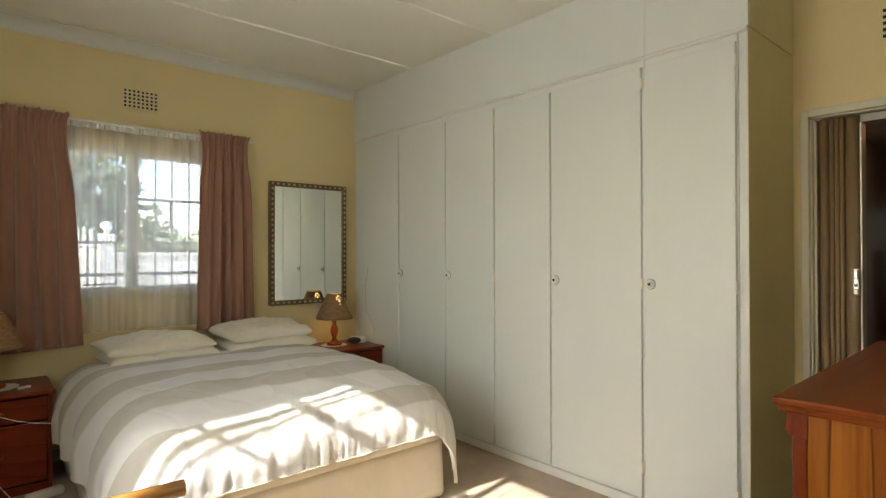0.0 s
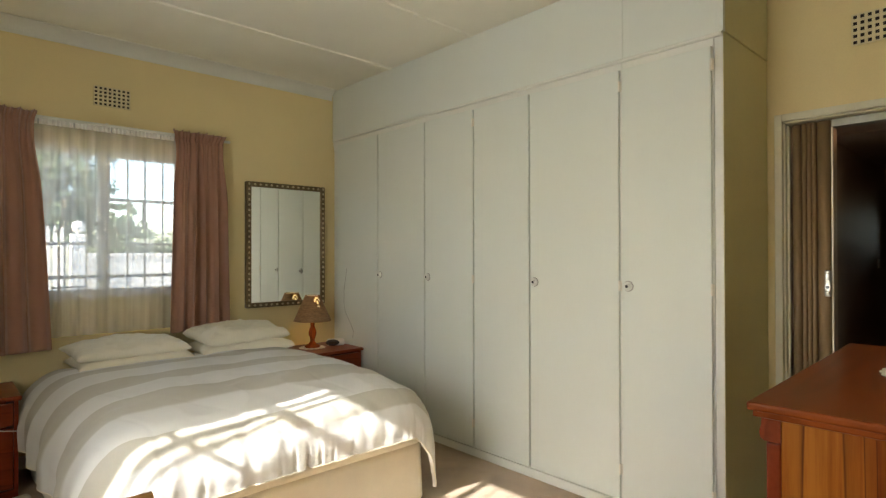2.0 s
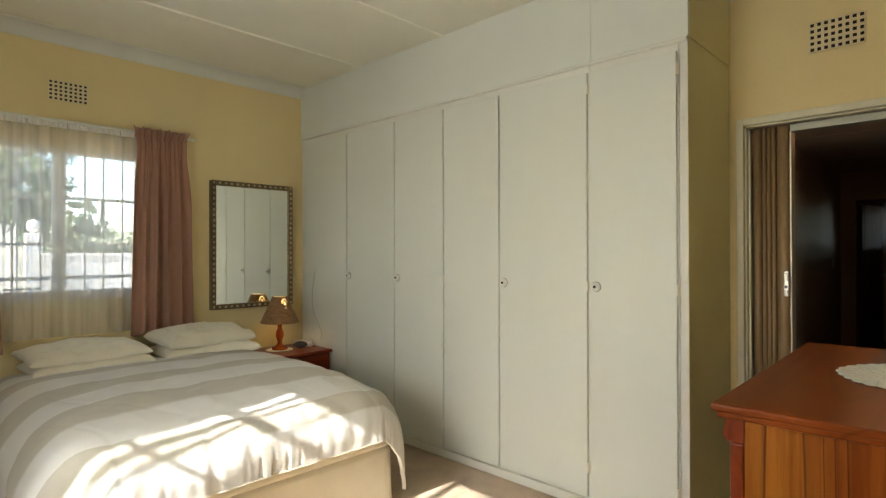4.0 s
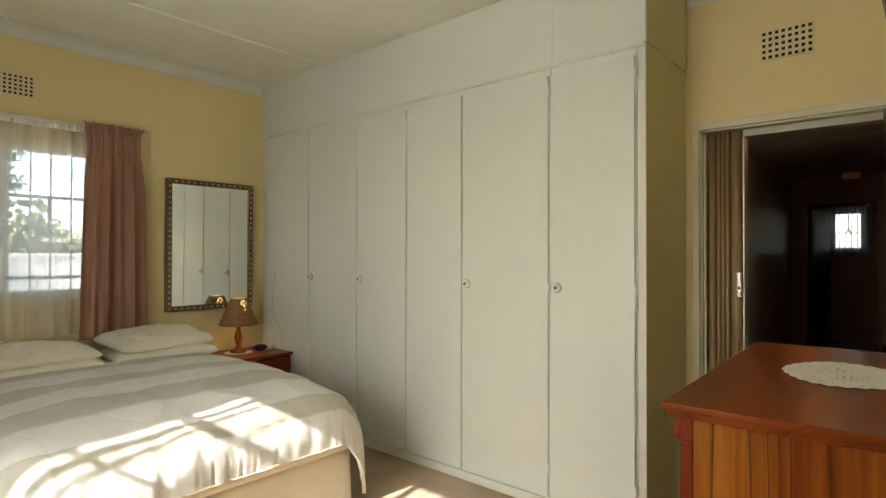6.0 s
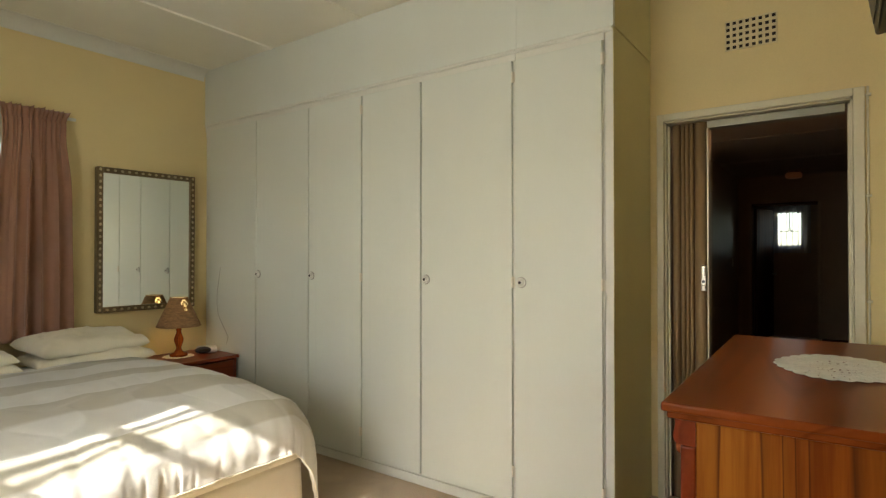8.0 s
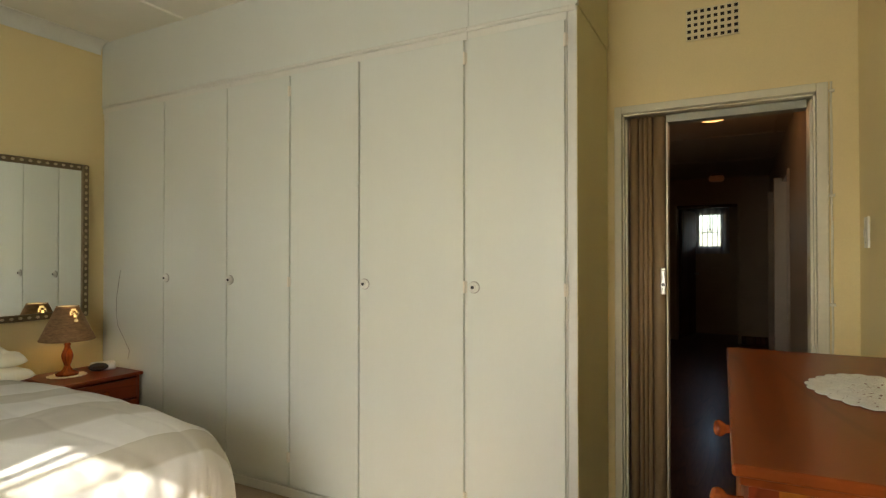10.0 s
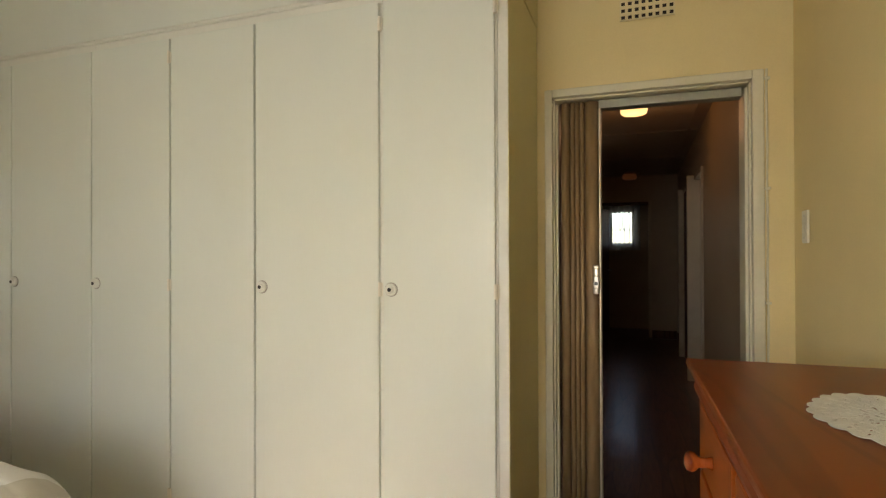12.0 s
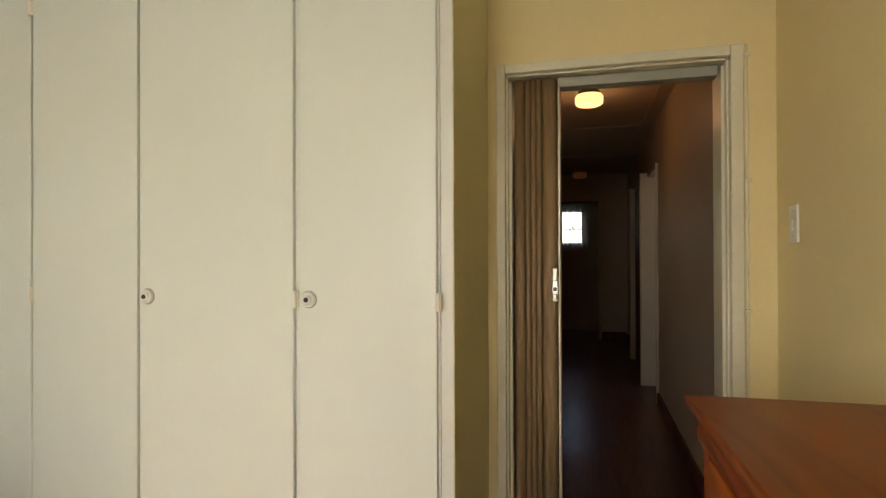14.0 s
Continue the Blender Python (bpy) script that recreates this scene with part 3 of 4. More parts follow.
# ---- air vents ----
def vent(name, m, w, h, cols, rows, label):
    """An air brick in the local x-z plane; y points into the room."""
    v = thing(name, 0, 0, 0, label, "air vent", "air vents")
    v.matrix_basis = m
    # dark sheet on the wall paints the shade inside the uncut holes
    part("hole_shade", box(0.004, w - 0.004, 0.001, 0.003, 0.004, h - 0.004), HOLE, v)
    bm = bmesh.new()
    cw, ch = w / cols, h / rows
    for i in range(cols + 1):
        t = cw * 0.44
        box(max(i * cw - t / 2, 0), min(i * cw + t / 2, w), 0.003, 0.010, 0, h, bm)
    for j in range(rows + 1):
        t = ch * 0.44
        box(0.001, w - 0.001, 0.0032, 0.0094, max(j * ch - t / 2, 0.001), min(j * ch + t / 2, h - 0.001), bm)
    part("grille", bm, VENT, v, "painted grille with square holes")
    return v


vent("air_vent", pose(1.70, NORTH, 2.39, 0, 0, 180), 0.225, 0.135, 8, 5, "yellow painted air vent grille above the window")
vent("air_vent", pose(EAST, 0.98, 2.38, 0, 0, 90), 0.232, 0.155, 8, 5, "yellow painted air vent grille above the doorway")

# ---- wardrobe ----
WF = 3.36
wr = thing("wardrobe", WF, 1.59, 0.0, "built-in white painted wardrobe with six tall doors", "wardrobe")


def W(y):
    return y - 1.59


part("side_panel", box(0.02, EAST - WF - 0.002, W(1.59), W(1.612), 0.0, 2.402, None, 0.002), SIDEP, wr, "yellowish painted end panel")
part("upper_side_panel", box(0.0315, EAST - WF - 0.002, W(1.586), W(1.60), 2.406, CEILING - 0.002, None, 0.002), SIDEP, wr, "yellowish painted upper end panel")
part("front_frame", join(join(join(box(0.018, 0.045, W(1.592), W(1.632), 0.0, 2.403, None, 0.003), box(0.018, 0.045, W(1.632), W(4.998), 2.30, 2.403, None, 0.003)),
     box(0.024, 0.05, W(4.93), W(4.998), 0.06, 2.30)), box(0.012, 0.05, W(1.632), W(4.93), 0.05, 2.30)), WHITE, wr)
part("plinth", box(-0.018, 0.04, W(1.632), W(4.998), 0.0, 0.052, None, 0.003), WHITE, wr)
for a, c in ((1.586, 2.0955), (2.0968, 4.998)):
    part("upper_panel", box(0.006, 0.03, W(a), W(c), 2.4045, CEILING - 0.001, None, 0.0012), DOORW, wr)
for a, c in ((1.594, 2.104), (2.1055, 3.69), (3.6915, 4.998)):
    part("cover_strip", prism([(0.017, 2.384), (0.010, 2.386), (0.004, 2.392), (0.003, 2.398), (0.006, 2.4035), (0.017, 2.4035)], "Y", W(a), W(c)), WHITE, wr)
    part("head_rail", box(0.0125, 0.0175, W(max(a, 1.634)), W(c), 2.346, 2.3835, None, 0.0015), WHITE, wr)
LEAN = (0.35, -0.25, 0.2, -0.45, 0.3, -0.2)
DOORS = [(1.638, 2.095, 2.06), (2.116, 2.709, 2.675), (2.72, 3.186, None), (3.198, 3.69, 3.66), (3.70, 4.28, 4.252), (4.29, 4.90, None)]
HINGES = {0: (1.632, "far"), 1: (2.106, ""), 3: (3.192, "")}
for k, (a, c, ky) in enumerate(DOORS):
    skew = math.tan(radians(LEAN[k])) * 0.5
    slab = box(-0.008, 0.0118, W(a), W(c), 0.056, 2.342, None, 0.003)
    for v in slab.verts:
        if v.co.x < 0.002:
            v.co.x += skew * (v.co.y - W((a + c) / 2)) - 0.0012 * math.sin((v.co.z - 0.1) * 2.6 + k)
    d = part("door", slab, DOORW, wr)
    if ky:
        kb = part("knob", lathe([(0.023, -0.008), (0.0245, -0.017), (0.023, -0.021), (0.019, -0.021), (0.0165, -0.012), (0.014, -0.012), (0.0135, -0.026), (0.011, -0.0285)], 24, None, (0, W(ky), 1.19), "X"), WHITE, d, "cream round knob with a lock", True)
        # thin grey disc stands in for the shadow ring round the knob
        part("knob_shadow", lathe([(0.0285, -0.0081), (0.0285, -0.0095), (0.025, -0.0105)], 24, None, (0, W(ky), 1.19), "X"), KNOBSHADOW, d, "thin grey ring painted as the shadow round the knob")
        part("lock", lathe([(0.008, -0.0287), (0.008, -0.0305)], 14, None, (0, W(ky), 1.19), "X"), BLACK, kb)
    if k in HINGES:
        hy = HINGES[k][0]
        for z in (0.22, 1.19, 2.25):
            bm = box(-0.0135, -0.0085, W(hy) - 0.010, W(hy) + 0.010, z - 0.026, z + 0.026, None, 0.0015)
            lathe([(0.0065, -0.028), (0.0065, 0.028)], 12, bm, (-0.016, W(hy), z))
            part("hinge", bm, CREAM, d)

# ---- chest of drawers ----
CT, CX0, CX1, CB, CFY = 1.066, 1.88, 2.905, 0.556, 1.012
ch = thing("chest_of_drawers", (CX0 + CX1) / 2, CB, 0.0, "orange pine chest of drawers with a red-brown top", "chest of drawers", "", 1.3)
ox, oy = (CX0 + CX1) / 2, CB
L = (CX1 - CX0) / 2
D = CFY - CB
bm = box(-L, L, 0, D, CT - 0.017, CT, None, 0.005, 3)
box(-L + 0.009, L - 0.009, 0, D - 0.009, CT - 0.03, CT - 0.0165, bm, 0.003)
part("top", bm, REDTOP, ch, "red-brown stained moulded top")
part("side_panel", box(-L + 0.03, -L + 0.05, 0.004, D - 0.055, 0.06, CT - 0.0305), PINE, ch, "orange pine end panel")
part("side_panel", box(L - 0.05, L - 0.03, 0.004, D - 0.055, 0.06, CT - 0.0305), PINE, ch, "orange pine end panel")
part("back_panel", box(-L + 0.05, L - 0.05, 0.004, 0.016, 0.06, CT - 0.0305), PINE, ch)
for sx in (-1, 1):
    a = sorted((sx * (L - 0.028), sx * (L - 0.075)))
    part("corner_post", box(a[0], a[1], D - 0.055, D - 0.028, 0.0, CT - 0.081, None, 0.004), REDWOOD, ch)
fz = [(D - 0.055, CT - 0.0305), (D - 0.055, CT - 0.079), (D - 0.026, CT - 0.079), (D - 0.018, CT - 0.074), (D - 0.016, CT - 0.062), (D - 0.02, CT - 0.048), (D - 0.02, CT - 0.0305)]
part("frieze", prism(fz, "X", -L + 0.026, L - 0.026), REDWOOD, ch)
arch = [(-L + 0.075, 0.02), (-L + 0.075, 0.1), (L - 0.075, 0.1), (L - 0.075, 0.02)] + [((L - 0.12) * math.cos(math.pi * i / 10), 0.02 + 0.04 * math.sin(math.pi * i / 10)) for i in range(11)]
part("base_rail", prism(arch, "Y", D - 0.05, D - 0.032), REDWOOD, ch)
part("back_foot", box(-L + 0.03, -L + 0.08, 0.004, 0.05, 0, 0.06), REDWOOD, ch)
part("back_foot", box(L - 0.08, L - 0.03, 0.004, 0.05, 0, 0.06), REDWOOD, ch)
rows_z = [(0.83, 0.978), (0.60, 0.815), (0.36, 0.585), (0.115, 0.345)]
for r, (z0, z1) in enumerate(rows_z):
    spans = [(-L + 0.08, -0.018), (0.018, L - 0.08)] if r == 0 else [(-L + 0.08, L - 0.08)]
    if r == 0:
        part("divider", box(-0.014, 0.014, D - 0.05, D - 0.03, z0, z1, None, 0.003), REDWOOD, ch)
    if r:
        part("drawer_rail", box(-L + 0.075, L - 0.075, D - 0.05, D - 0.034, z1 + 0.002, z1 + 0.013), REDWOOD, ch)
    for a, c in spans:
        dr = part("drawer", box(a, c, D - 0.045, D - 0.022, z0, z1, None, 0.005), DRAWERWOOD, ch)
        for kx in ([(a + c) / 2] if r == 0 else [a + (c - a) * 0.22, a + (c - a) * 0.78]):
            part("knob", lathe([(0.013, D - 0.023), (0.010, D - 0.008), (0.011, D + 0.004), (0.019, D + 0.012), (0.021, D + 0.02), (0.018, D + 0.028), (0.008, D + 0.032)], 20, None, (kx, 0, (z0 + z1) / 2), "Y"), REDLEG, dr, "turned wooden knob", True)


def doily(name, x, y, z, rx, ry, label, loops=24, holes=True):
    """Crochet mat: petalled rim, rings of openings cut through."""
    b = bmesh.new()
    nr, na = 16, loops * 8
    grid = []
    for i in range(nr + 1):
        row = []
        for j in range(na):
            a = 2 * math.pi * j / na
            r = i / nr
            rim = 1 + (0.07 * abs(math.sin(a * loops / 2)) + 0.02 * math.sin(a * 5)) * max(0, r - 0.75) * 4
            h = 0.0012 + 0.0004 * math.sin(a * loops) * (r > 0.5) + 0.0003 * math.sin(r * 40)
            row.append(b.verts.new((rx * r * rim * math.cos(a), ry * r * rim * math.sin(a), h)))
        grid.append(row)
    for i in range(1, nr):
        for j in range(na):
            pat = holes and ((i in (3, 4) and j % 16 < 5) or (i == 6 and j % 8 in (2, 3, 4)) or (i == 7 and j % 16 in (9, 10, 11)) or (i == 9 and j % 8 == 1)
                             or (i == 11 and j % 8 == 3) or (i == 13 and j % 8 == 5))
            if not pat:
                b.faces.new((grid[i][j], grid[i + 1][j], grid[i + 1][(j + 1) % na], grid[i][(j + 1) % na]))
    for j in range(na):
        b.faces.new((grid[0][0], grid[1][j], grid[1][(j + 1) % na])) if j else None
    t = thing(name, x, y, z, label, "doily")
    thicken(part("lace", b, LACE, t), 0.0012, 1.0)
    return t


d1 = doily("doily", 2.425, 0.738, CT + 0.0006, 0.165, 0.122, "white crochet lace doily lying on the chest of drawers")


# ---- bedside ----
def nightstand(name, x, y, label):
    """Origin at the middle of the back, on the floor; the front faces -y."""
    n = thing(name, x, y, 0, label, "nightstand", "pair of nightstands")
    w, d, h = 0.235, 0.47, 0.572
    part("top", box(-w - 0.015, w + 0.015, -d - 0.02, 0, h - 0.024, h, None, 0.007, 3), REDWOOD, n)
    part("side_panel", box(-w, -w + 0.02, -d, -0.004, 0.05, h - 0.0245), REDWOOD, n)
    part("side_panel", box(w - 0.02, w, -d, -0.004, 0.05, h - 0.0245), REDWOOD, n)
    part("back_panel", box(-w + 0.02, w - 0.02, -0.016, -0.004, 0.05, h - 0.0245), REDWOOD, n)
    part("plinth", box(-w, w, -d + 0.002, -d + 0.022, 0.0, 0.049), REDWOOD, n)
    part("plinth", box(-w, w, -0.03, -0.01, 0.0, 0.049), REDWOOD, n)
    for z0, z1 in ((0.41, 0.535), (0.06, 0.395)):
        dr = part("drawer", box(-w + 0.023, w - 0.023, -d - 0.008, -d + 0.012, z0, z1, None, 0.005), REDWOOD, n)
        part("knob", lathe([(0.010, -d - 0.008), (0.009, -d - 0.02), (0.016, -d - 0.028), (0.016, -d - 0.036), (0.007, -d - 0.04)], 16, None, (0, 0, (z0 + z1) / 2), "Y"), REDLEG, dr, "turned wooden knob", True)
    return n


nightstand("nightstand", 3.09, 4.955, "red-stained wooden nightstand between the bed and the wardrobe")
nightstand("nightstand", 0.79, 4.955, "red-stained wooden nightstand beside the bed with a cable across its front")


def slit(b):
    """Laced openings near the top of a shade, front and back."""
    gone = []
    for f in b.faces:
        c = f.calc_center_median()
        wide = abs(math.atan2(c.x, abs(c.y)))
        k = int(round((c.z - 0.222) / 0.214 * 16 - 0.5))
        if (9 <= k <= 14) and wide < (0.16 if k < 12 else 0.34) and (k + int(wide * 9)) % 3 != 1:
            gone.append(f)
    bmesh.ops.delete(b, geom=gone, context="FACES")
    return b


def table_lamp(name, x, y, z, label, bulb, state):
    t = thing(name, x, y, z, label, "table lamp", "pair of bedside lamps")
    part("base", lathe([(0.062, 0.0), (0.064, 0.012), (0.055, 0.02), (0.034, 0.028), (0.022, 0.045), (0.017, 0.06), (0.021, 0.075), (0.031, 0.105), (0.033, 0.125), (0.027, 0.15), (0.018, 0.17), (0.015, 0.185), (0.02, 0.195), (0.013, 0.205), (0.012, 0.25)], 28), REDLEG, t, "turned red wooden base", True)
    rings = [(0.152 - 0.094 * k / 16, 0.222 + 0.214 * k / 16) for k in range(17)]
    outer = slit(lathe([(0.155, 0.228)] + rings + [(0.062, 0.438)], 56, None, (0, 0, 0), "Z", False))
    sh = part("shade", outer, WICKER, t, "brown woven fibre shade", True)
    thicken(sh, 0.003)
    inner = slit(lathe([(r - 0.0045, z) for r, z in rings], 56, None, (0, 0, 0), "Z", False))
    part("lining", inner, SHEET, sh, "pale inner lining", True)
    part("bulb", lathe([(0.012, 0.25), (0.016, 0.28), (0.028, 0.31), (0.031, 0.335), (0.022, 0.36), (0.006, 0.37)], 20), bulb, t, state, True)
    bm = tube([(-0.012, -0.085, 0.385), (-0.02, -0.088, 0.40), (-0.008, -0.082, 0.405), (0.002, -0.086, 0.39), (0.014, -0.082, 0.405), (0.022, -0.086, 0.395), (0.01, -0.09, 0.38), (0.002, -0.096, 0.365), (-0.006, -0.102, 0.345)], 0.0035)
    part("bow", bm, BEAD, sh, "twisted cord bow")
    return t


table_lamp("table_lamp", 3.02, 4.755, 0.5765, "lit bedside lamp with a woven shade and turned base", BULB, "lit bulb")
table_lamp("table_lamp", 0.76, 4.72, 0.5765, "unlit bedside lamp with a woven shade beside the bed", OFFBULB, "unlit bulb")
doily("lamp_mat", 3.02, 4.755, 0.5728, 0.105, 0.1, "white round cloth mat under the bedside lamp", 16, False)
doily("lamp_mat", 0.76, 4.72, 0.5728, 0.12, 0.12, "white round cloth mat under the bedside lamp", 16, False)

ck = thing("clock_radio", 3.235, 4.74, 0.5725, "black and silver clock radio on the nightstand", "clock radio", "", -28)
b = box(-0.075, 0.075, -0.05, 0.05, 0.0, 0.05, None, 0.018, 4)
part("body", b, SILVER, ck, "silver rounded casing", True)
oval = lathe([(0.0255, -0.03), (0.027, -0.052), (0.025, -0.059), (0.019, -0.063), (0.002, -0.064)], 32, None, (0, 0, 0.028), "Y")
bmesh.ops.scale(oval, vec=(2.15, 1, 1), verts=oval.verts)
bmesh.ops.translate(oval, vec=(-0.028, 0, 0), verts=oval.verts)
part("face", oval, BLACK, ck, "black oval front", True)
part("display", box(-0.06, 0.005, -0.0655, -0.0625, 0.02, 0.036, None, 0.0005), HOLE, ck, "dark display")
sw = thing("cable_switch", 0.90, 4.60, 0.5725, "small white inline cable switch on the nightstand", "switch", "", 20)
part("body", box(-0.032, 0.032, -0.012, 0.012, 0, 0.016, None, 0.006, 3), CREAM, sw)
pl = thing("power_adapter", 0.98, 4.36, 0.0, "white plug adapter lying on the carpet", "plug", "", 15)
part("body", box(-0.09, 0.09, -0.03, 0.03, 0.0, 0.045, None, 0.015, 3), CREAM, pl)
cb = thing("lamp_cable", 0.80, 4.44, 0.5, "thin white cable hanging in front of the nightstand", "cable")
part("cord", tube([(-0.22, 0.02, 0.02), (-0.14, -0.003, 0.0), (-0.02, -0.006, -0.03), (0.06, -0.005, -0.07), (0.15, -0.003, -0.10), (0.25, 0.0, -0.12)], 0.0025), CREAM, cb)
part("cord", tube([(-0.2, -0.004, -0.16), (-0.12, -0.006, -0.26), (-0.02, -0.01, -0.40), (0.03, -0.05, -0.47), (0.1, -0.08, -0.488)], 0.0025), CREAM, cb)
wc = thing("wall_cable", 3.35, 4.86, 0.6, "thin grey cable hanging against the wardrobe", "cable")
pts = [(-0.005, -0.127, 0.632), (-0.004, -0.092, 0.483), (-0.003, -0.08, 0.441), (-0.004, -0.08, 0.334), (-0.005, -0.099, 0.253), (-0.004, -0.166, 0.172), (-0.003, -0.231, 0.089), (-0.004, -0.214, 0.032)]
part("cord", tube(pts, 0.0013, 6), DULL, wc)

# ---- bed ----
BX0, BX1, BY0, BY1 = 1.14, 2.66, 2.90, 4.90
bx, by = (BX0 + BX1) / 2, BY0
bed = thing("bed", bx, by, 0.0, "double bed base and mattress with a cream valance", "bed")
hw = (BX1 - BX0) / 2
part("mattress", box(-hw - 0.004, hw + 0.004, 0.0, BY1 - by, 0.315, 0.53, None, 0.05, 5), SHEET, bed, "cream mattress", True)


def valance(u, v):
    per = [(-hw + 0.0, 1.98), (-hw - 0.005, 0.035), (hw + 0.005, 0.035), (hw + 0.0, 1.98)]
    lens = [2.0, 2 * hw, 2.0]
    s2 = u * sum(lens)
    k = 0
    while k < 2 and s2 > lens[k]:
        s2 -= lens[k]
        k += 1
    f = min(s2 / lens[k], 1)
    x, y = per[k][0] + (per[k + 1][0] - per[k][0]) * f, per[k][1] + (per[k + 1][1] - per[k][1]) * f
    out = (0.006 * math.sin(u * 60) + 0.004 * math.sin(u * 23 + 1)) * (1 - v) + 0.012 * (1 - v)
    nx, ny = ((-1, 0), (0, -1), (1, 0))[k]
    return (x + nx * out, y + ny * out, 0.012 + v * 0.31), (u, v)


thicken(part("valance", sheet(150, 8, valance), SHEET, bed, "cream cloth valance", True), 0.006, 0.0)
part("base", box(-hw + 0.02, hw - 0.02, 0.06, 1.98, 0.06, 0.3), SHEET, bed)
for ax in (-hw + 0.12, hw - 0.12):
    for ay in (0.15, 1.85):
        part("foot", lathe([(0.025, 0.0), (0.03, 0.062)], 12, None, (ax, ay, 0)), BLACK, bed)

dv = thing("duvet", bx, by, 0.53, "cream cotton duvet with beige stripes spread on the bed", "duvet")
TOPZ, DHX, DLEN = 0.118, hw + 0.105, 1.92


RND = 0.25


def duvet(u, v):
    sx = (u - 0.5) * 2 * (DHX + 0.25)
    sy = DLEN - v * (DLEN + 0.235)
    side = 1 if sx > 0 else -1
    ex, ey = max(0.0, abs(sx) - (DHX - RND)), max(0.0, RND - 0.1 - sy)
    e = math.hypot(ex, ey)
    cx, cy = (ex / e, ey / e) if e > 0 else (0, 0)
    a = e / RND
    out, down = (RND * math.sin(a), RND * (1 - math.cos(a))) if a < math.pi / 2 else (RND, e - RND * (math.pi / 2 - 1))
    px, py = min(abs(sx), DHX - RND) + out * cx, max(sy, RND - 0.1) - out * cy
    near = min(1, max(0, (DLEN - sy) / 0.7))
    dome = 0.062 * max(0, 1 - abs(sx / DHX) ** 4) * (1 if sy > 0.4 else max(0, (sy + 0.1) / 0.5)) * (0.35 + 0.65 * near)
    z = TOPZ - down + dome
    z -= 0.035 * (1 - near)
    hang = min(1, down / 0.2)
    big = noise.fractal((sx * 1.9, sy * 1.9, 0.3), 0.9, 2.1, 3) * 0.02
    crease = abs(noise.noise((sx * 2.6 + 0.6 * sy, sy * 4.1, 2.7))) ** 0.6
    soft = (0.012 - 0.018 * crease) * (0.25 + 0.75 * min(1, max(0, 1.1 - sy)))
    # puckers gathered along the hem, strongest at the foot
    g = min(1, max(0, (down - 0.05) / 0.2))
    flank = g * cx * cx
    hemline = min(1, max(0, (ey - 0.25) / 0.13)) * cy * cy
    ph = sx * 34 + 5 * noise.noise((sx * 3, 0.2, 0.1)) + 6 * ey * noise.noise((sx * 2.5, 3.2, 0.7))
    rare = max(0, 0.35 + noise.noise((sx * 6, 1.7, 0.4)))
    pk = -(1 - abs(math.sin(ph))) ** 3 * rare * hemline
    pk2 = 0.5 * math.sin(sy * 17 + 3 * noise.noise((0.4, sy * 3, 0)))
    roll = 0.03 * math.sin(math.pi * min(1, ey / 0.36)) * cy * cy
    bulge = 0.6 * big * min(1, e / 0.1) + (0.035 * pk + roll) * (1 - min(1, ex / 0.1)) + 0.035 * pk2 * flank * (1 - min(1, ey / 0.1))
    run = noise.noise((sx * 5 + 1.3 * sy, sy * 2.2, 6.1))
    rumple = 0.004 * (1 - min(1, abs(run) * 5)) ** 2 * min(1, max(0, 1.3 - sy))
    tip = 2 * cx * cy * g
    out2 = 0.02 * tip
    fine = 0.007 * noise.noise((sx * 18, sy * 5, 4.0)) * min(1, max(0, ey - 0.1) / 0.15) * cy + 0.005 * noise.noise((sx * 4 + sy * 3, sy * 8, 1.0)) * min(1, max(0, 0.9 - sy))
    bulge += fine * min(1, e / 0.1) + out2
    z += fine * (1 - hang) - 0.1 * tip
    px += bulge * cx
    py -= bulge * cy
    z += (big + soft - rumple) * (1 - 0.75 * hang) - 0.014 * pk * (1 - min(1, ex / 0.1))
    return (side * px, py, z), (sx, sy - 0.0575 if sy > 0.06 else max(-0.455, 0.0025 + (sy - 0.06) * 2.2))


dob = part("cover", sheet(280, 220, duvet), DUVET, dv, "", True)
thicken(dob, 0.018, 1.0)
rim = [duvet(0, k / 70)[0] for k in range(71)] + [duvet(k / 90, 1)[0] for k in range(1, 91)] + [duvet(1, 1 - k / 70)[0] for k in range(1, 71)]
part("hem", tube(rim, 0.003, 6), SHEET, dv, "cream stitched hem", True)


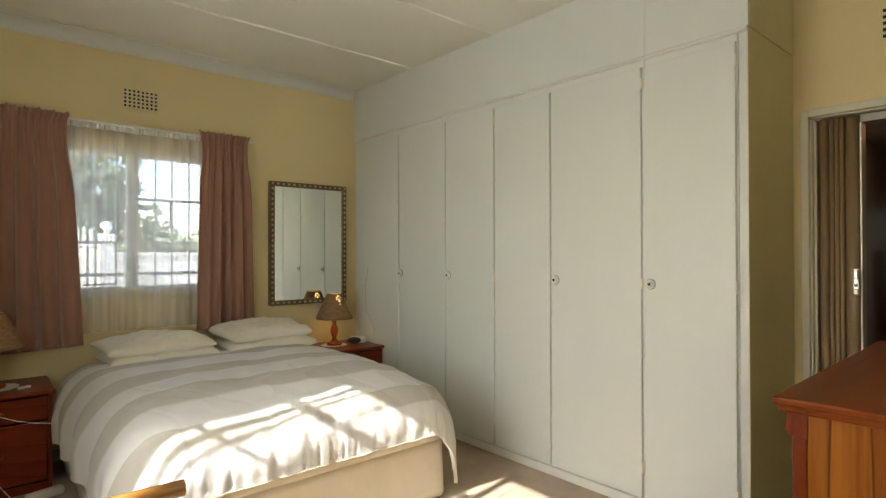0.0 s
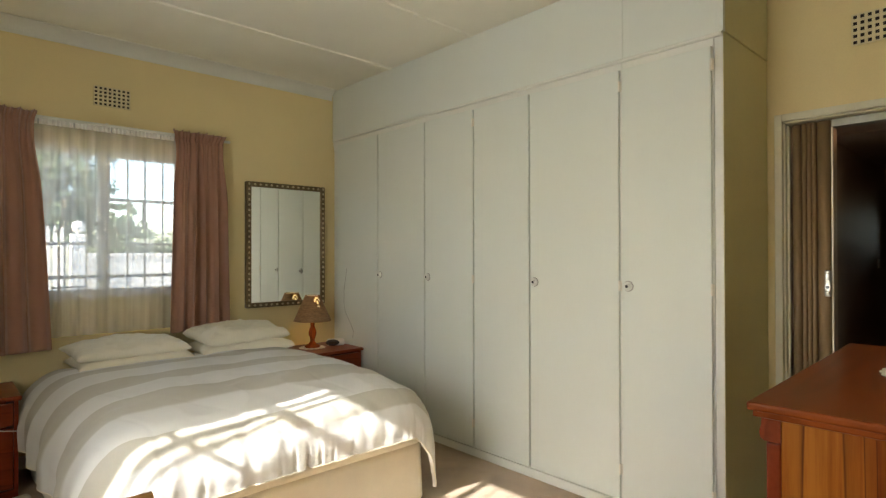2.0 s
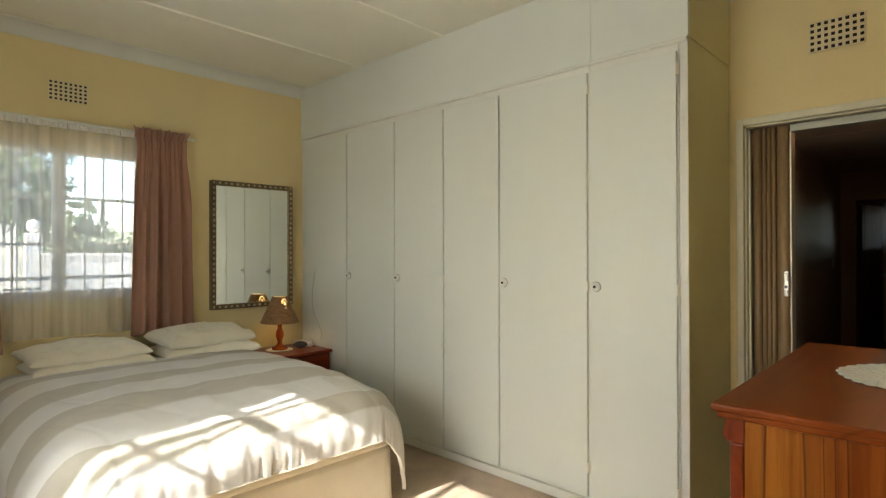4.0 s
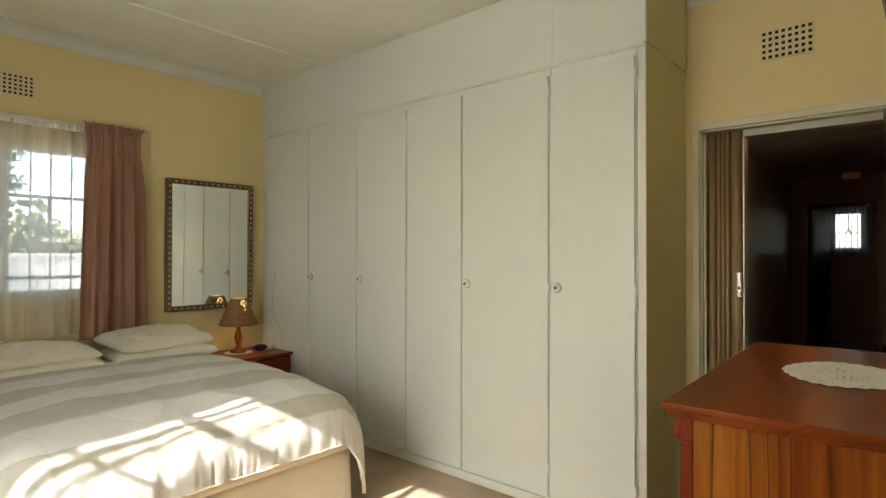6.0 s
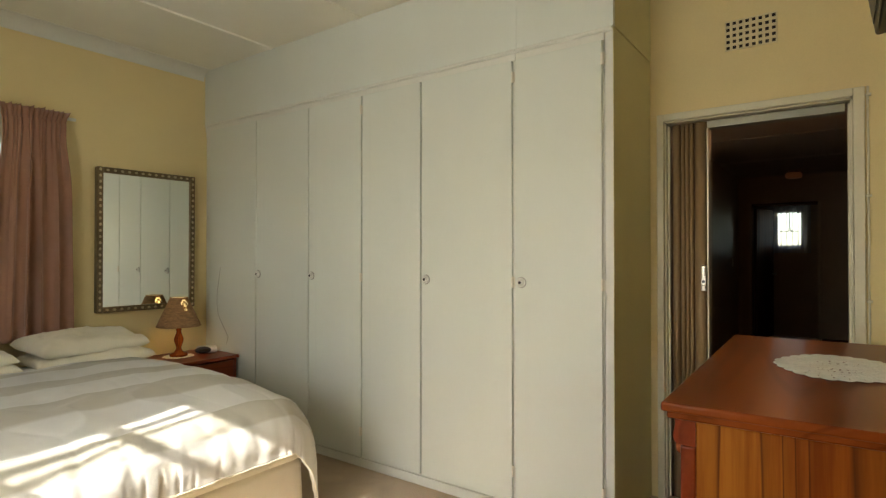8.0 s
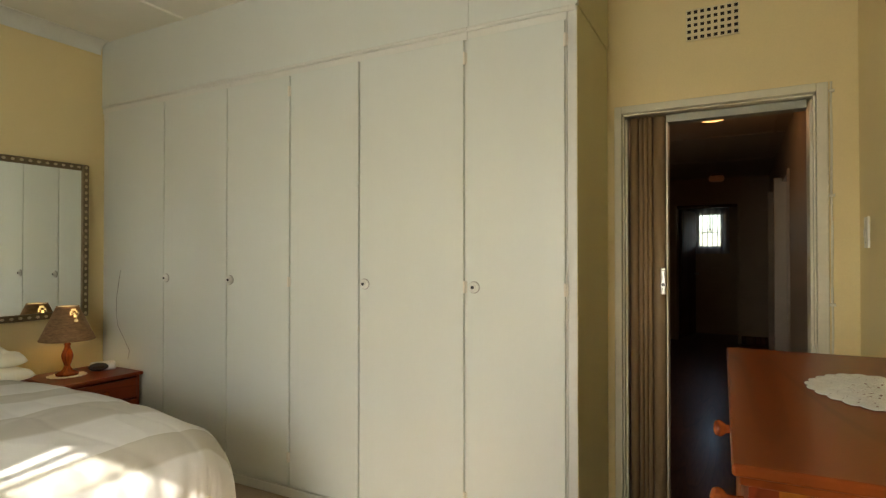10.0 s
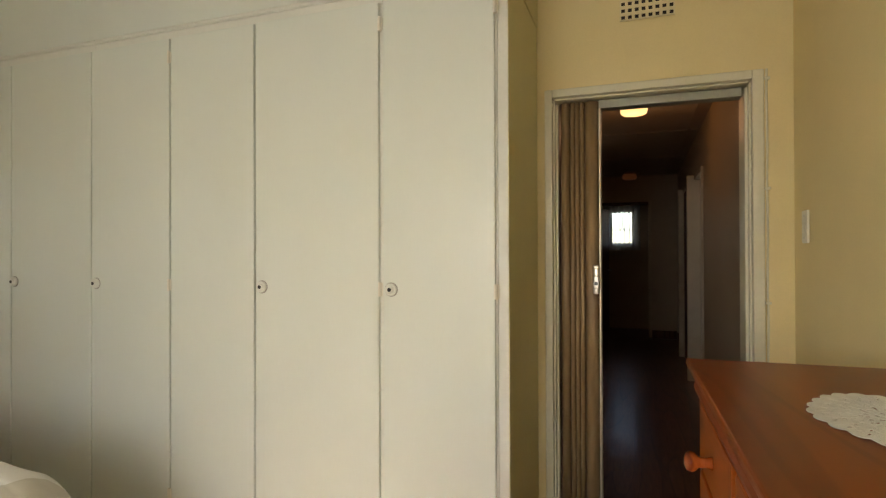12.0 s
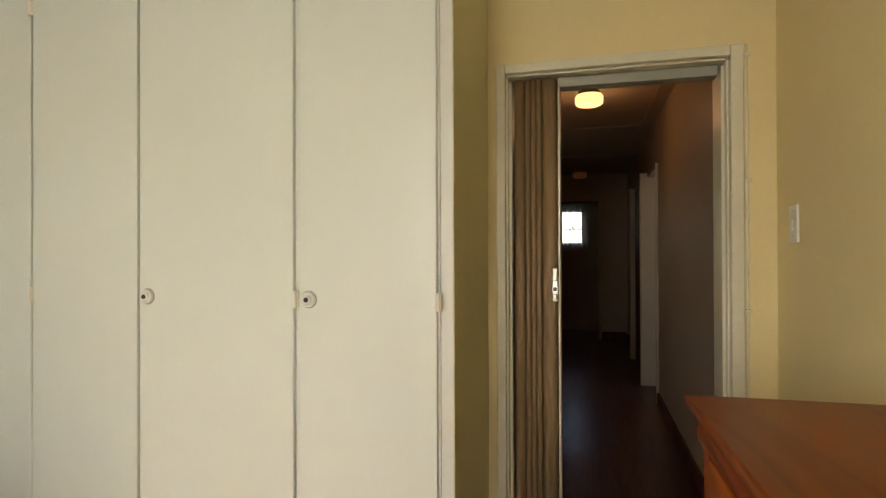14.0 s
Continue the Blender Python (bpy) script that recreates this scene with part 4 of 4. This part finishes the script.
def pillow(name, x, y, z, w, d, h, rz, tilt, label, seed):
    b = bmesh.new()
    n, m = 54, 40
    top, bot = [], []
    for i in range(n + 1):
        rt, rb = [], []
        for j in range(m + 1):
            u, v = i / n * 2 - 1, j / m * 2 - 1
            prof2 = ((1 - abs(u) ** 7) * (1 - abs(v) ** 5)) ** 0.42 * (0.86 + 0.14 * (1 - u * u) * (1 - v * v))
            pinch = 1 - (0.05 * (1 - abs(v) ** 2) + 0.01 * math.sin(v * 9 + seed)) * abs(u) ** 3
            pinch2 = 1 - (0.07 * (1 - abs(u) ** 2) + 0.012 * math.sin(u * 8 + seed)) * abs(v) ** 3
            edge = max(abs(u), abs(v)) ** 2
            ridge = 1 - min(1, abs(noise.noise((u * 2.2 + seed, v * 3.4 + u, seed * 2))) * 4.5)
            wr2 = noise.fractal((u * 1.6 + seed, v * 1.6, seed), 0.8, 2.1, 4) * 0.022 - 0.011 * ridge * ridge + 0.007 * edge * noise.noise((u * 9, v * 9, seed))
            cx, cy = u * w / 2 * pinch, v * d / 2 * pinch2
            rt.append(b.verts.new((cx, cy, h * 0.62 * prof2 + wr2 * prof2 + h * 0.38)))
            rb.append(b.verts.new((cx, cy, h * 0.38 - h * 0.38 * prof2)) if 0 < i < n and 0 < j < m else rt[-1])
        top.append(rt)
        bot.append(rb)
    for i in range(n):
        for j in range(m):
            b.faces.new((top[i][j], top[i + 1][j], top[i + 1][j + 1], top[i][j + 1]))
            b.faces.new((bot[i][j + 1], bot[i + 1][j + 1], bot[i + 1][j], bot[i][j]))
    t = part(name, b, SHEET, None, "", True)
    t.matrix_basis = pose(x, y, z, tilt, 0, rz)
    return tagged(t, label, "pillow", "pillows on the bed")


PZ = 0.632
pillow("pillow", 1.63, 4.665, PZ, 0.67, 0.44, 0.1, 2, 0, "flat cream pillow under another on the bed", 1.0)
pillow("pillow", 1.61, 4.685, PZ + 0.074, 0.67, 0.45, 0.1, 3, 3, "cream pillow on top of a stack on the bed", 2.3)
pillow("pillow", 2.37, 4.66, PZ, 0.67, 0.43, 0.112, -3, 0, "flat cream pillow under another beside the lamp", 3.7)
pillow("pillow", 2.345, 4.68, PZ + 0.086, 0.64, 0.44, 0.126, 4, 4, "plump cream pillow on top of a stack beside the lamp", 5.2)


# ---- mirror ----
mr = thing("wall_mirror", 2.89, NORTH - 0.03, 0.92, "rectangular wall mirror in a beaded bronze frame", "mirror", "", -1.5)
mw, mh, fw = 0.356, 1.035, 0.042
for s2 in (-1, 1):
    a = sorted((s2 * mw, s2 * (mw - fw)))
    part("frame_side", box(a[0], a[1], -0.032, 0.017, 0.0, mh, None, 0.008, 3), GILT, mr)
for z0 in (0.0, mh - fw):
    part("frame_side", box(-mw + fw, mw - fw, -0.0315, 0.017, z0, z0 + fw, None, 0.008, 3), GILT, mr)
part("glass", box(-mw + fw - 0.004, mw - fw + 0.004, -0.018, -0.006, fw - 0.004, mh - fw + 0.004), MIRROR, mr, "silvered mirror glass")
bm = bmesh.new()
nb_w, nb_h = 15, 24
for k in range(nb_h):
    z = fw / 2 + (mh - fw) * k / (nb_h - 1)
    for s2 in (-1, 1):
        lathe([(0.002, -0.009), (0.007, -0.006), (0.009, 0.0), (0.007, 0.008), (0.002, 0.012)], 8, bm, (s2 * (mw - fw / 2), -0.033, z), "Z")
for k in range(1, nb_w - 1):
    x = -mw + fw / 2 + (2 * mw - fw) * k / (nb_w - 1)
    for z in (fw / 2, mh - fw / 2):
        lathe([(0.002, -0.011), (0.007, -0.007), (0.009, 0.0), (0.007, 0.007), (0.002, 0.011)], 8, bm, (x, -0.033, z), "X")
tagged(part("beading", bm, BEAD, mr, "pale gilt beads"), kind="stuff")


# ---- curtains ----
def drape(name, x0, x1, xb0, xb1, z0, z1, y, folds, amp, material, label, category, seed, header=True, thick=0.003):
    t = thing(name, (x0 + x1) / 2, y, z1, label, category)
    cx = (x0 + x1) / 2

    def f(u, v):
        k = 1 - v
        z = (z0 - z1) * k
        a, c = x0 + (xb0 - x0) * k, x1 + (xb1 - x1) * k
        drift = 1.6 * noise.noise((u * 4, seed, k * 0.5)) + seed
        ph = u * folds * 2 * math.pi + drift
        w = amp * (0.7 + 0.6 * noise.noise((u * 3 + seed, 0.3, 0.2))) * (0.8 + 0.3 * k)
        sn = math.sin(ph)
        fold = abs(sn) ** 0.7 * (1 if sn > 0 else -1)
        sway = 0.25 * amp * noise.noise((u * 6, k * 2.5, seed))
        if header:
            # tight gathers under a frill, opening into broad folds lower down
            ph2 = u * folds * 5.2 * math.pi + 2.5 * noise.noise((u * 7, seed, 0.4)) + seed
            open_up = min(1, max(0, (k - 0.03) / 0.35))
            tight = math.exp(-max(0, k - 0.03) / 0.22)
            frill = max(0.0, 1 - k / 0.035)
            pinched = math.exp(-((k - 0.04) / 0.014) ** 2)
            yy = -w * fold * (0.25 + 0.75 * open_up) - sway - (0.016 * tight + 0.006 * frill) * math.sin(ph2) * (1 - 0.5 * pinched) + 0.012 * pinched - 0.012 * frill
            xx = a + (c - a) * u + 0.35 * w * math.cos(ph) * open_up + 0.006 * frill * math.cos(ph2) + (u - 0.5) * 0.03 * frill - (u - 0.5) * 0.04 * math.exp(-((k - 0.12) / 0.12) ** 2)
            z += (0.004 * math.sin(ph2 * 0.5 + seed) + 0.004 * noise.noise((u * 11, seed, 0))) * frill - 0.03 * (u - 0.5) * math.sin(seed) * k + 0.008 * math.sin(ph) * k
        else:
            yy = -w * fold - sway
            xx = a + (c - a) * u + 0.3 * w * math.cos(ph)
        return (xx - cx, yy, z), (u, v)

    ob = part("cloth", sheet(int(folds * 34), 70, f), material, t, "", True)
    if thick:
        thicken(ob, thick, 0.0)
    return t


drape("curtain", 1.955, 2.332, 1.918, 2.362, 0.78, 2.27, 4.885, 5.2, 0.05, CURTAIN, "dusty pink-brown pleated curtain drawn to one side of the window", "curtain", 0.7)
drape("curtain", 0.50, 1.145, 0.44, 1.215, 0.74, 2.27, 4.885, 6.5, 0.05, CURTAIN, "dusty pink-brown pleated curtain hanging beside the bed", "curtain", 4.1)
drape("net_curtain", 1.06, 2.06, 1.06, 2.06, 0.82, 2.235, 4.955, 9.5, 0.017, NET, "sheer white net curtain across the window", "curtain", 2.2, False, 0.0)
rl = thing("curtain_rail", 1.45, 4.93, 2.235, "white curtain rail above the window", "curtain rail")
def tape(u, v):
    return (-0.39 + 1.0 * u, 0.012 + 0.006 * math.sin(u * 260) + 0.004 * math.sin(u * 91), -0.035 + 0.045 * v), (u, v)


thicken(part("heading_tape", sheet(420, 3, tape), NETTAPE, rl, "gathered white heading of the net curtain", True), 0.002, 0.0)
part("rail", box(-0.96, 0.94, -0.008, 0.008, -0.002, 0.018, None, 0.003), WHITE, rl)
for x in (-0.9, 0.09, 0.85):
    part("bracket", box(x - 0.008, x + 0.008, -0.012, 0.069, 0.004, 0.024, None, 0.003), WHITE, rl)
drape("net_curtain", 1.12, 1.72, 1.12, 1.72, 1.36, 2.2, 1.42, 6, 0.012, NET, "small sheer net curtain over the far room window", "curtain", 1.2, False, 0.0).matrix_basis = pose(FAR - 0.05, 1.42, 2.2, 0, 0, -90)

# ---- doorway details ----
sp = thing("light_switch", 3.812, SOUTH, 1.43, "white double light switch plate on the yellow wall", "light switch")
part("plate", box(-0.038, 0.038, 0.0, 0.009, -0.063, 0.063, None, 0.004, 2), CREAM, sp)
part("rocker", box(-0.011, 0.011, 0.009, 0.015, -0.023, 0.013, None, 0.003), CREAM, sp)
for z in (-0.042, 0.042):
    part("screw", lathe([(0.004, 0.009), (0.004, 0.0105)], 10, None, (0, 0, z), "Y"), STEEL, sp)
dc = thing("door_cable", EAST, 0.629, 0.0, "cream cable clipped to the wall along the door frame", "cable")
part("cord", tube([(-0.006, 0.0012 * math.sin(i * 1.3), 2.10 - 0.08 * i) for i in range(27)], 0.0045), FRAME, dc)
for z in (2.06, 1.6, 1.12, 0.65, 0.2):
    part("clip", box(-0.013, -0.001, -0.012, 0.010, z - 0.006, z + 0.006, None, 0.002), FRAME, dc)

# ---- television ----
tv = thing("television", 2.42, SOUTH, 2.0, "black flat television tilted on a wall bracket above the chest", "television")
scr = part("casing", box(-0.44, 0.44, -0.022, 0.022, 0.0, 0.52, None, 0.008, 2), BLACK, tv, "black plastic casing")
scr.matrix_basis = pose(0, 0.095, -0.03, -8, 0, 0)
sc = part("screen", box(-0.415, 0.415, 0.0225, 0.025, 0.03, 0.495), BLACK, scr, "dark glossy screen")
part("wall_plate", box(-0.1, 0.1, 0.001, 0.015, 0.14, 0.38, None, 0.003), BLACK, tv)
part("arm", join(box(-0.06, -0.03, 0.015, 0.17, 0.22, 0.27, None, 0.004), box(0.03, 0.06, 0.015, 0.17, 0.22, 0.27, None, 0.004)), STEEL, tv)

# ---- wooden chair arm by the bed foot ----
cr = thing("armchair", 0.78, 2.117, 0.0, "honey-varnished wooden armchair with a cream cushion", "armchair")
part("arm", tube([(-0.30, 0.0, 0.735), (-0.1, 0.0, 0.752), (0.12, -0.002, 0.75), (0.292, -0.002, 0.748)], 0.021, 16), GOLDWOOD, cr, "", True)
part("arm", tube([(-0.30, -0.52, 0.735), (-0.1, -0.52, 0.752), (0.292, -0.52, 0.748)], 0.021, 16), GOLDWOOD, cr, "", True)
for x, y, h in ((-0.28, 0.0, 0.73), (0.2, 0.0, 0.74), (-0.28, -0.52, 0.73), (0.2, -0.52, 0.74)):
    part("leg", lathe([(0.016, 0.0), (0.02, 0.3), (0.018, h)], 14, None, (x, y, 0)), GOLDWOOD, cr, "", True)
part("seat", box(-0.29, 0.2, -0.49, -0.03, 0.32, 0.4, None, 0.03, 3), SHEET, cr, "cream seat cushion", True)
part("backrest", box(-0.36, -0.27, -0.49, -0.03, 0.38, 0.86, None, 0.03, 3), SHEET, cr, "cream back cushion", True)

# ---- outside ----
structure("ground", box(-400, 400, -400, 400, -0.5, -0.3), GROUND, "dry lawn and paving round the house", "ground")
structure("pavement", box(-6, 14, -6, 13.3, -0.32, -0.296), PAVING, "pale sunlit concrete paving round the house", "pavement")
gw = thing("garden_wall", 3.2, 14.0, -0.3, "sunlit white plastered garden wall", "wall", "", 0, "structure")
part("wall", box(0, 12, 0, 0.22, 0, 1.62), PLASTER, gw)
part("coping", box(0, 12, -0.03, 0.25, 1.62, 1.68), PLASTER, gw)
part("pillar", box(-0.23, -0.01, -0.1, 0.32, 0, 1.68, None, 0.02), PLASTER, gw)
gp = thing("gate_pillar", 2.81, 13.6, -0.3, "white plastered gate pillar with a ball on top", "pillar")
part("shaft", box(-0.13, 0.13, -0.13, 0.13, 0, 2.06, None, 0.015), PLASTER, gp)
part("ball", lathe([(0.04, 2.06), (0.06, 2.09), (0.095, 2.12), (0.118, 2.19), (0.112, 2.24), (0.08, 2.295), (0.02, 2.32)], 24), PLASTER, gp, "round plastered ball", True)
pf = thing("picket_fence", 2.0, 13.4, -0.3, "white picket fence in the garden", "fence")
for i in range(13):
    x = -0.9 + i * 0.115
    part("picket", prism([(x, 0), (x + 0.07, 0), (x + 0.07, 2.12), (x + 0.035, 2.22), (x, 2.12)], "Y", 0, 0.02), PLASTER, pf)
for z in (0.5, 1.8):
    part("rail", box(-0.95, 0.62, 0.02, 0.06, z, z + 0.07), PLASTER, pf)


def tree(name, x, y, h, r, label, seed, n=2600):
    rnd = random.Random(seed)
    t = thing(name, x, y, -0.3, label, "tree", "garden trees")
    bm = tube([(0, 0, 0), (0.05, 0.03, h * 0.25), (-0.06, 0.05, h * 0.5), (0.03, 0, h * 0.8)], 0.08, 8)
    for k in range(7):
        a = rnd.uniform(0, 6.28)
        z = h * rnd.uniform(0.3, 0.65)
        e = r * rnd.uniform(0.5, 0.85)
        tube([(0, 0, z), (e * 0.5 * math.cos(a), e * 0.5 * math.sin(a), z + h * 0.1), (e * math.cos(a), e * math.sin(a), z + h * 0.16)], 0.022, 6, bm)
    part("trunk", bm, BARK, t, "", True)
    clumps = []
    for _ in range(max(60, n // 70)):
        a, zz = rnd.uniform(0, 6.283), rnd.uniform(0.3, 1.0)
        wide = r * math.sqrt(rnd.random()) * (0.55 + 0.45 * math.sin(math.pi * (zz - 0.25) / 0.85))
        clumps.append((wide * math.cos(a), wide * math.sin(a), h * zz, r * rnd.uniform(0.08, 0.24)))
    vs, fs = [], []
    for _ in range(n):
        cx, cy, cz, cr2 = rnd.choice(clumps)
        p = Vector((rnd.gauss(0, 1), rnd.gauss(0, 1), rnd.gauss(0, 1))).normalized() * cr2 * rnd.uniform(0.5, 1.05) + Vector((cx, cy, cz))
        d1 = Vector((rnd.gauss(0, 1), rnd.gauss(0, 1), rnd.gauss(0, 1))).normalized() * 0.06
        d2 = Vector((rnd.gauss(0, 1), rnd.gauss(0, 1), rnd.gauss(0, 1))).normalized() * 0.035
        i = len(vs)
        vs += [p - d1, p + d2, p + d1, p - d2]
        fs.append((i, i + 1, i + 2, i + 3))
    me = bpy.data.meshes.new("crown")
    me.from_pydata(vs, [], fs)
    me.materials.append(LEAF)
    c = new("crown", me)
    c.parent = t
    return t


tree("tree", 3.0, 17.5, 6.4, 1.2, "leafy green tree behind the garden fence", 1, 34000)
tree("tree", 5.85, 24.0, 3.5, 0.8, "round leafy tree farther behind the garden wall", 5, 6000)
tree("tree", 10.8, 40.0, 3.0, 2.4, "low distant tree beyond the garden wall", 8, 6000)
hg = thing("hedge", 7.2, 24.5, -0.3, "dark clipped hedge beyond the garden wall", "hedge")
rnd = random.Random(12)
vs, fs = [], []
for _ in range(9000):
    p = Vector((rnd.uniform(-2.6, 3.4), rnd.uniform(-0.4, 0.4), rnd.uniform(0, 1) ** 0.6 * (1.86 + 0.12 * math.sin(len(vs) * 0.7))))
    d1 = Vector((rnd.gauss(0, 1), rnd.gauss(0, 1), rnd.gauss(0, 1))).normalized() * 0.07
    d2 = Vector((rnd.gauss(0, 1), rnd.gauss(0, 1), rnd.gauss(0, 1))).normalized() * 0.05
    i = len(vs)
    vs += [p - d1, p + d2, p + d1, p - d2]
    fs.append((i, i + 1, i + 2, i + 3))
me = bpy.data.meshes.new("leaves")
me.from_pydata(vs, [], fs)
me.materials.append(LEAF)
leaves = new("leaves", me)
leaves.parent = hg
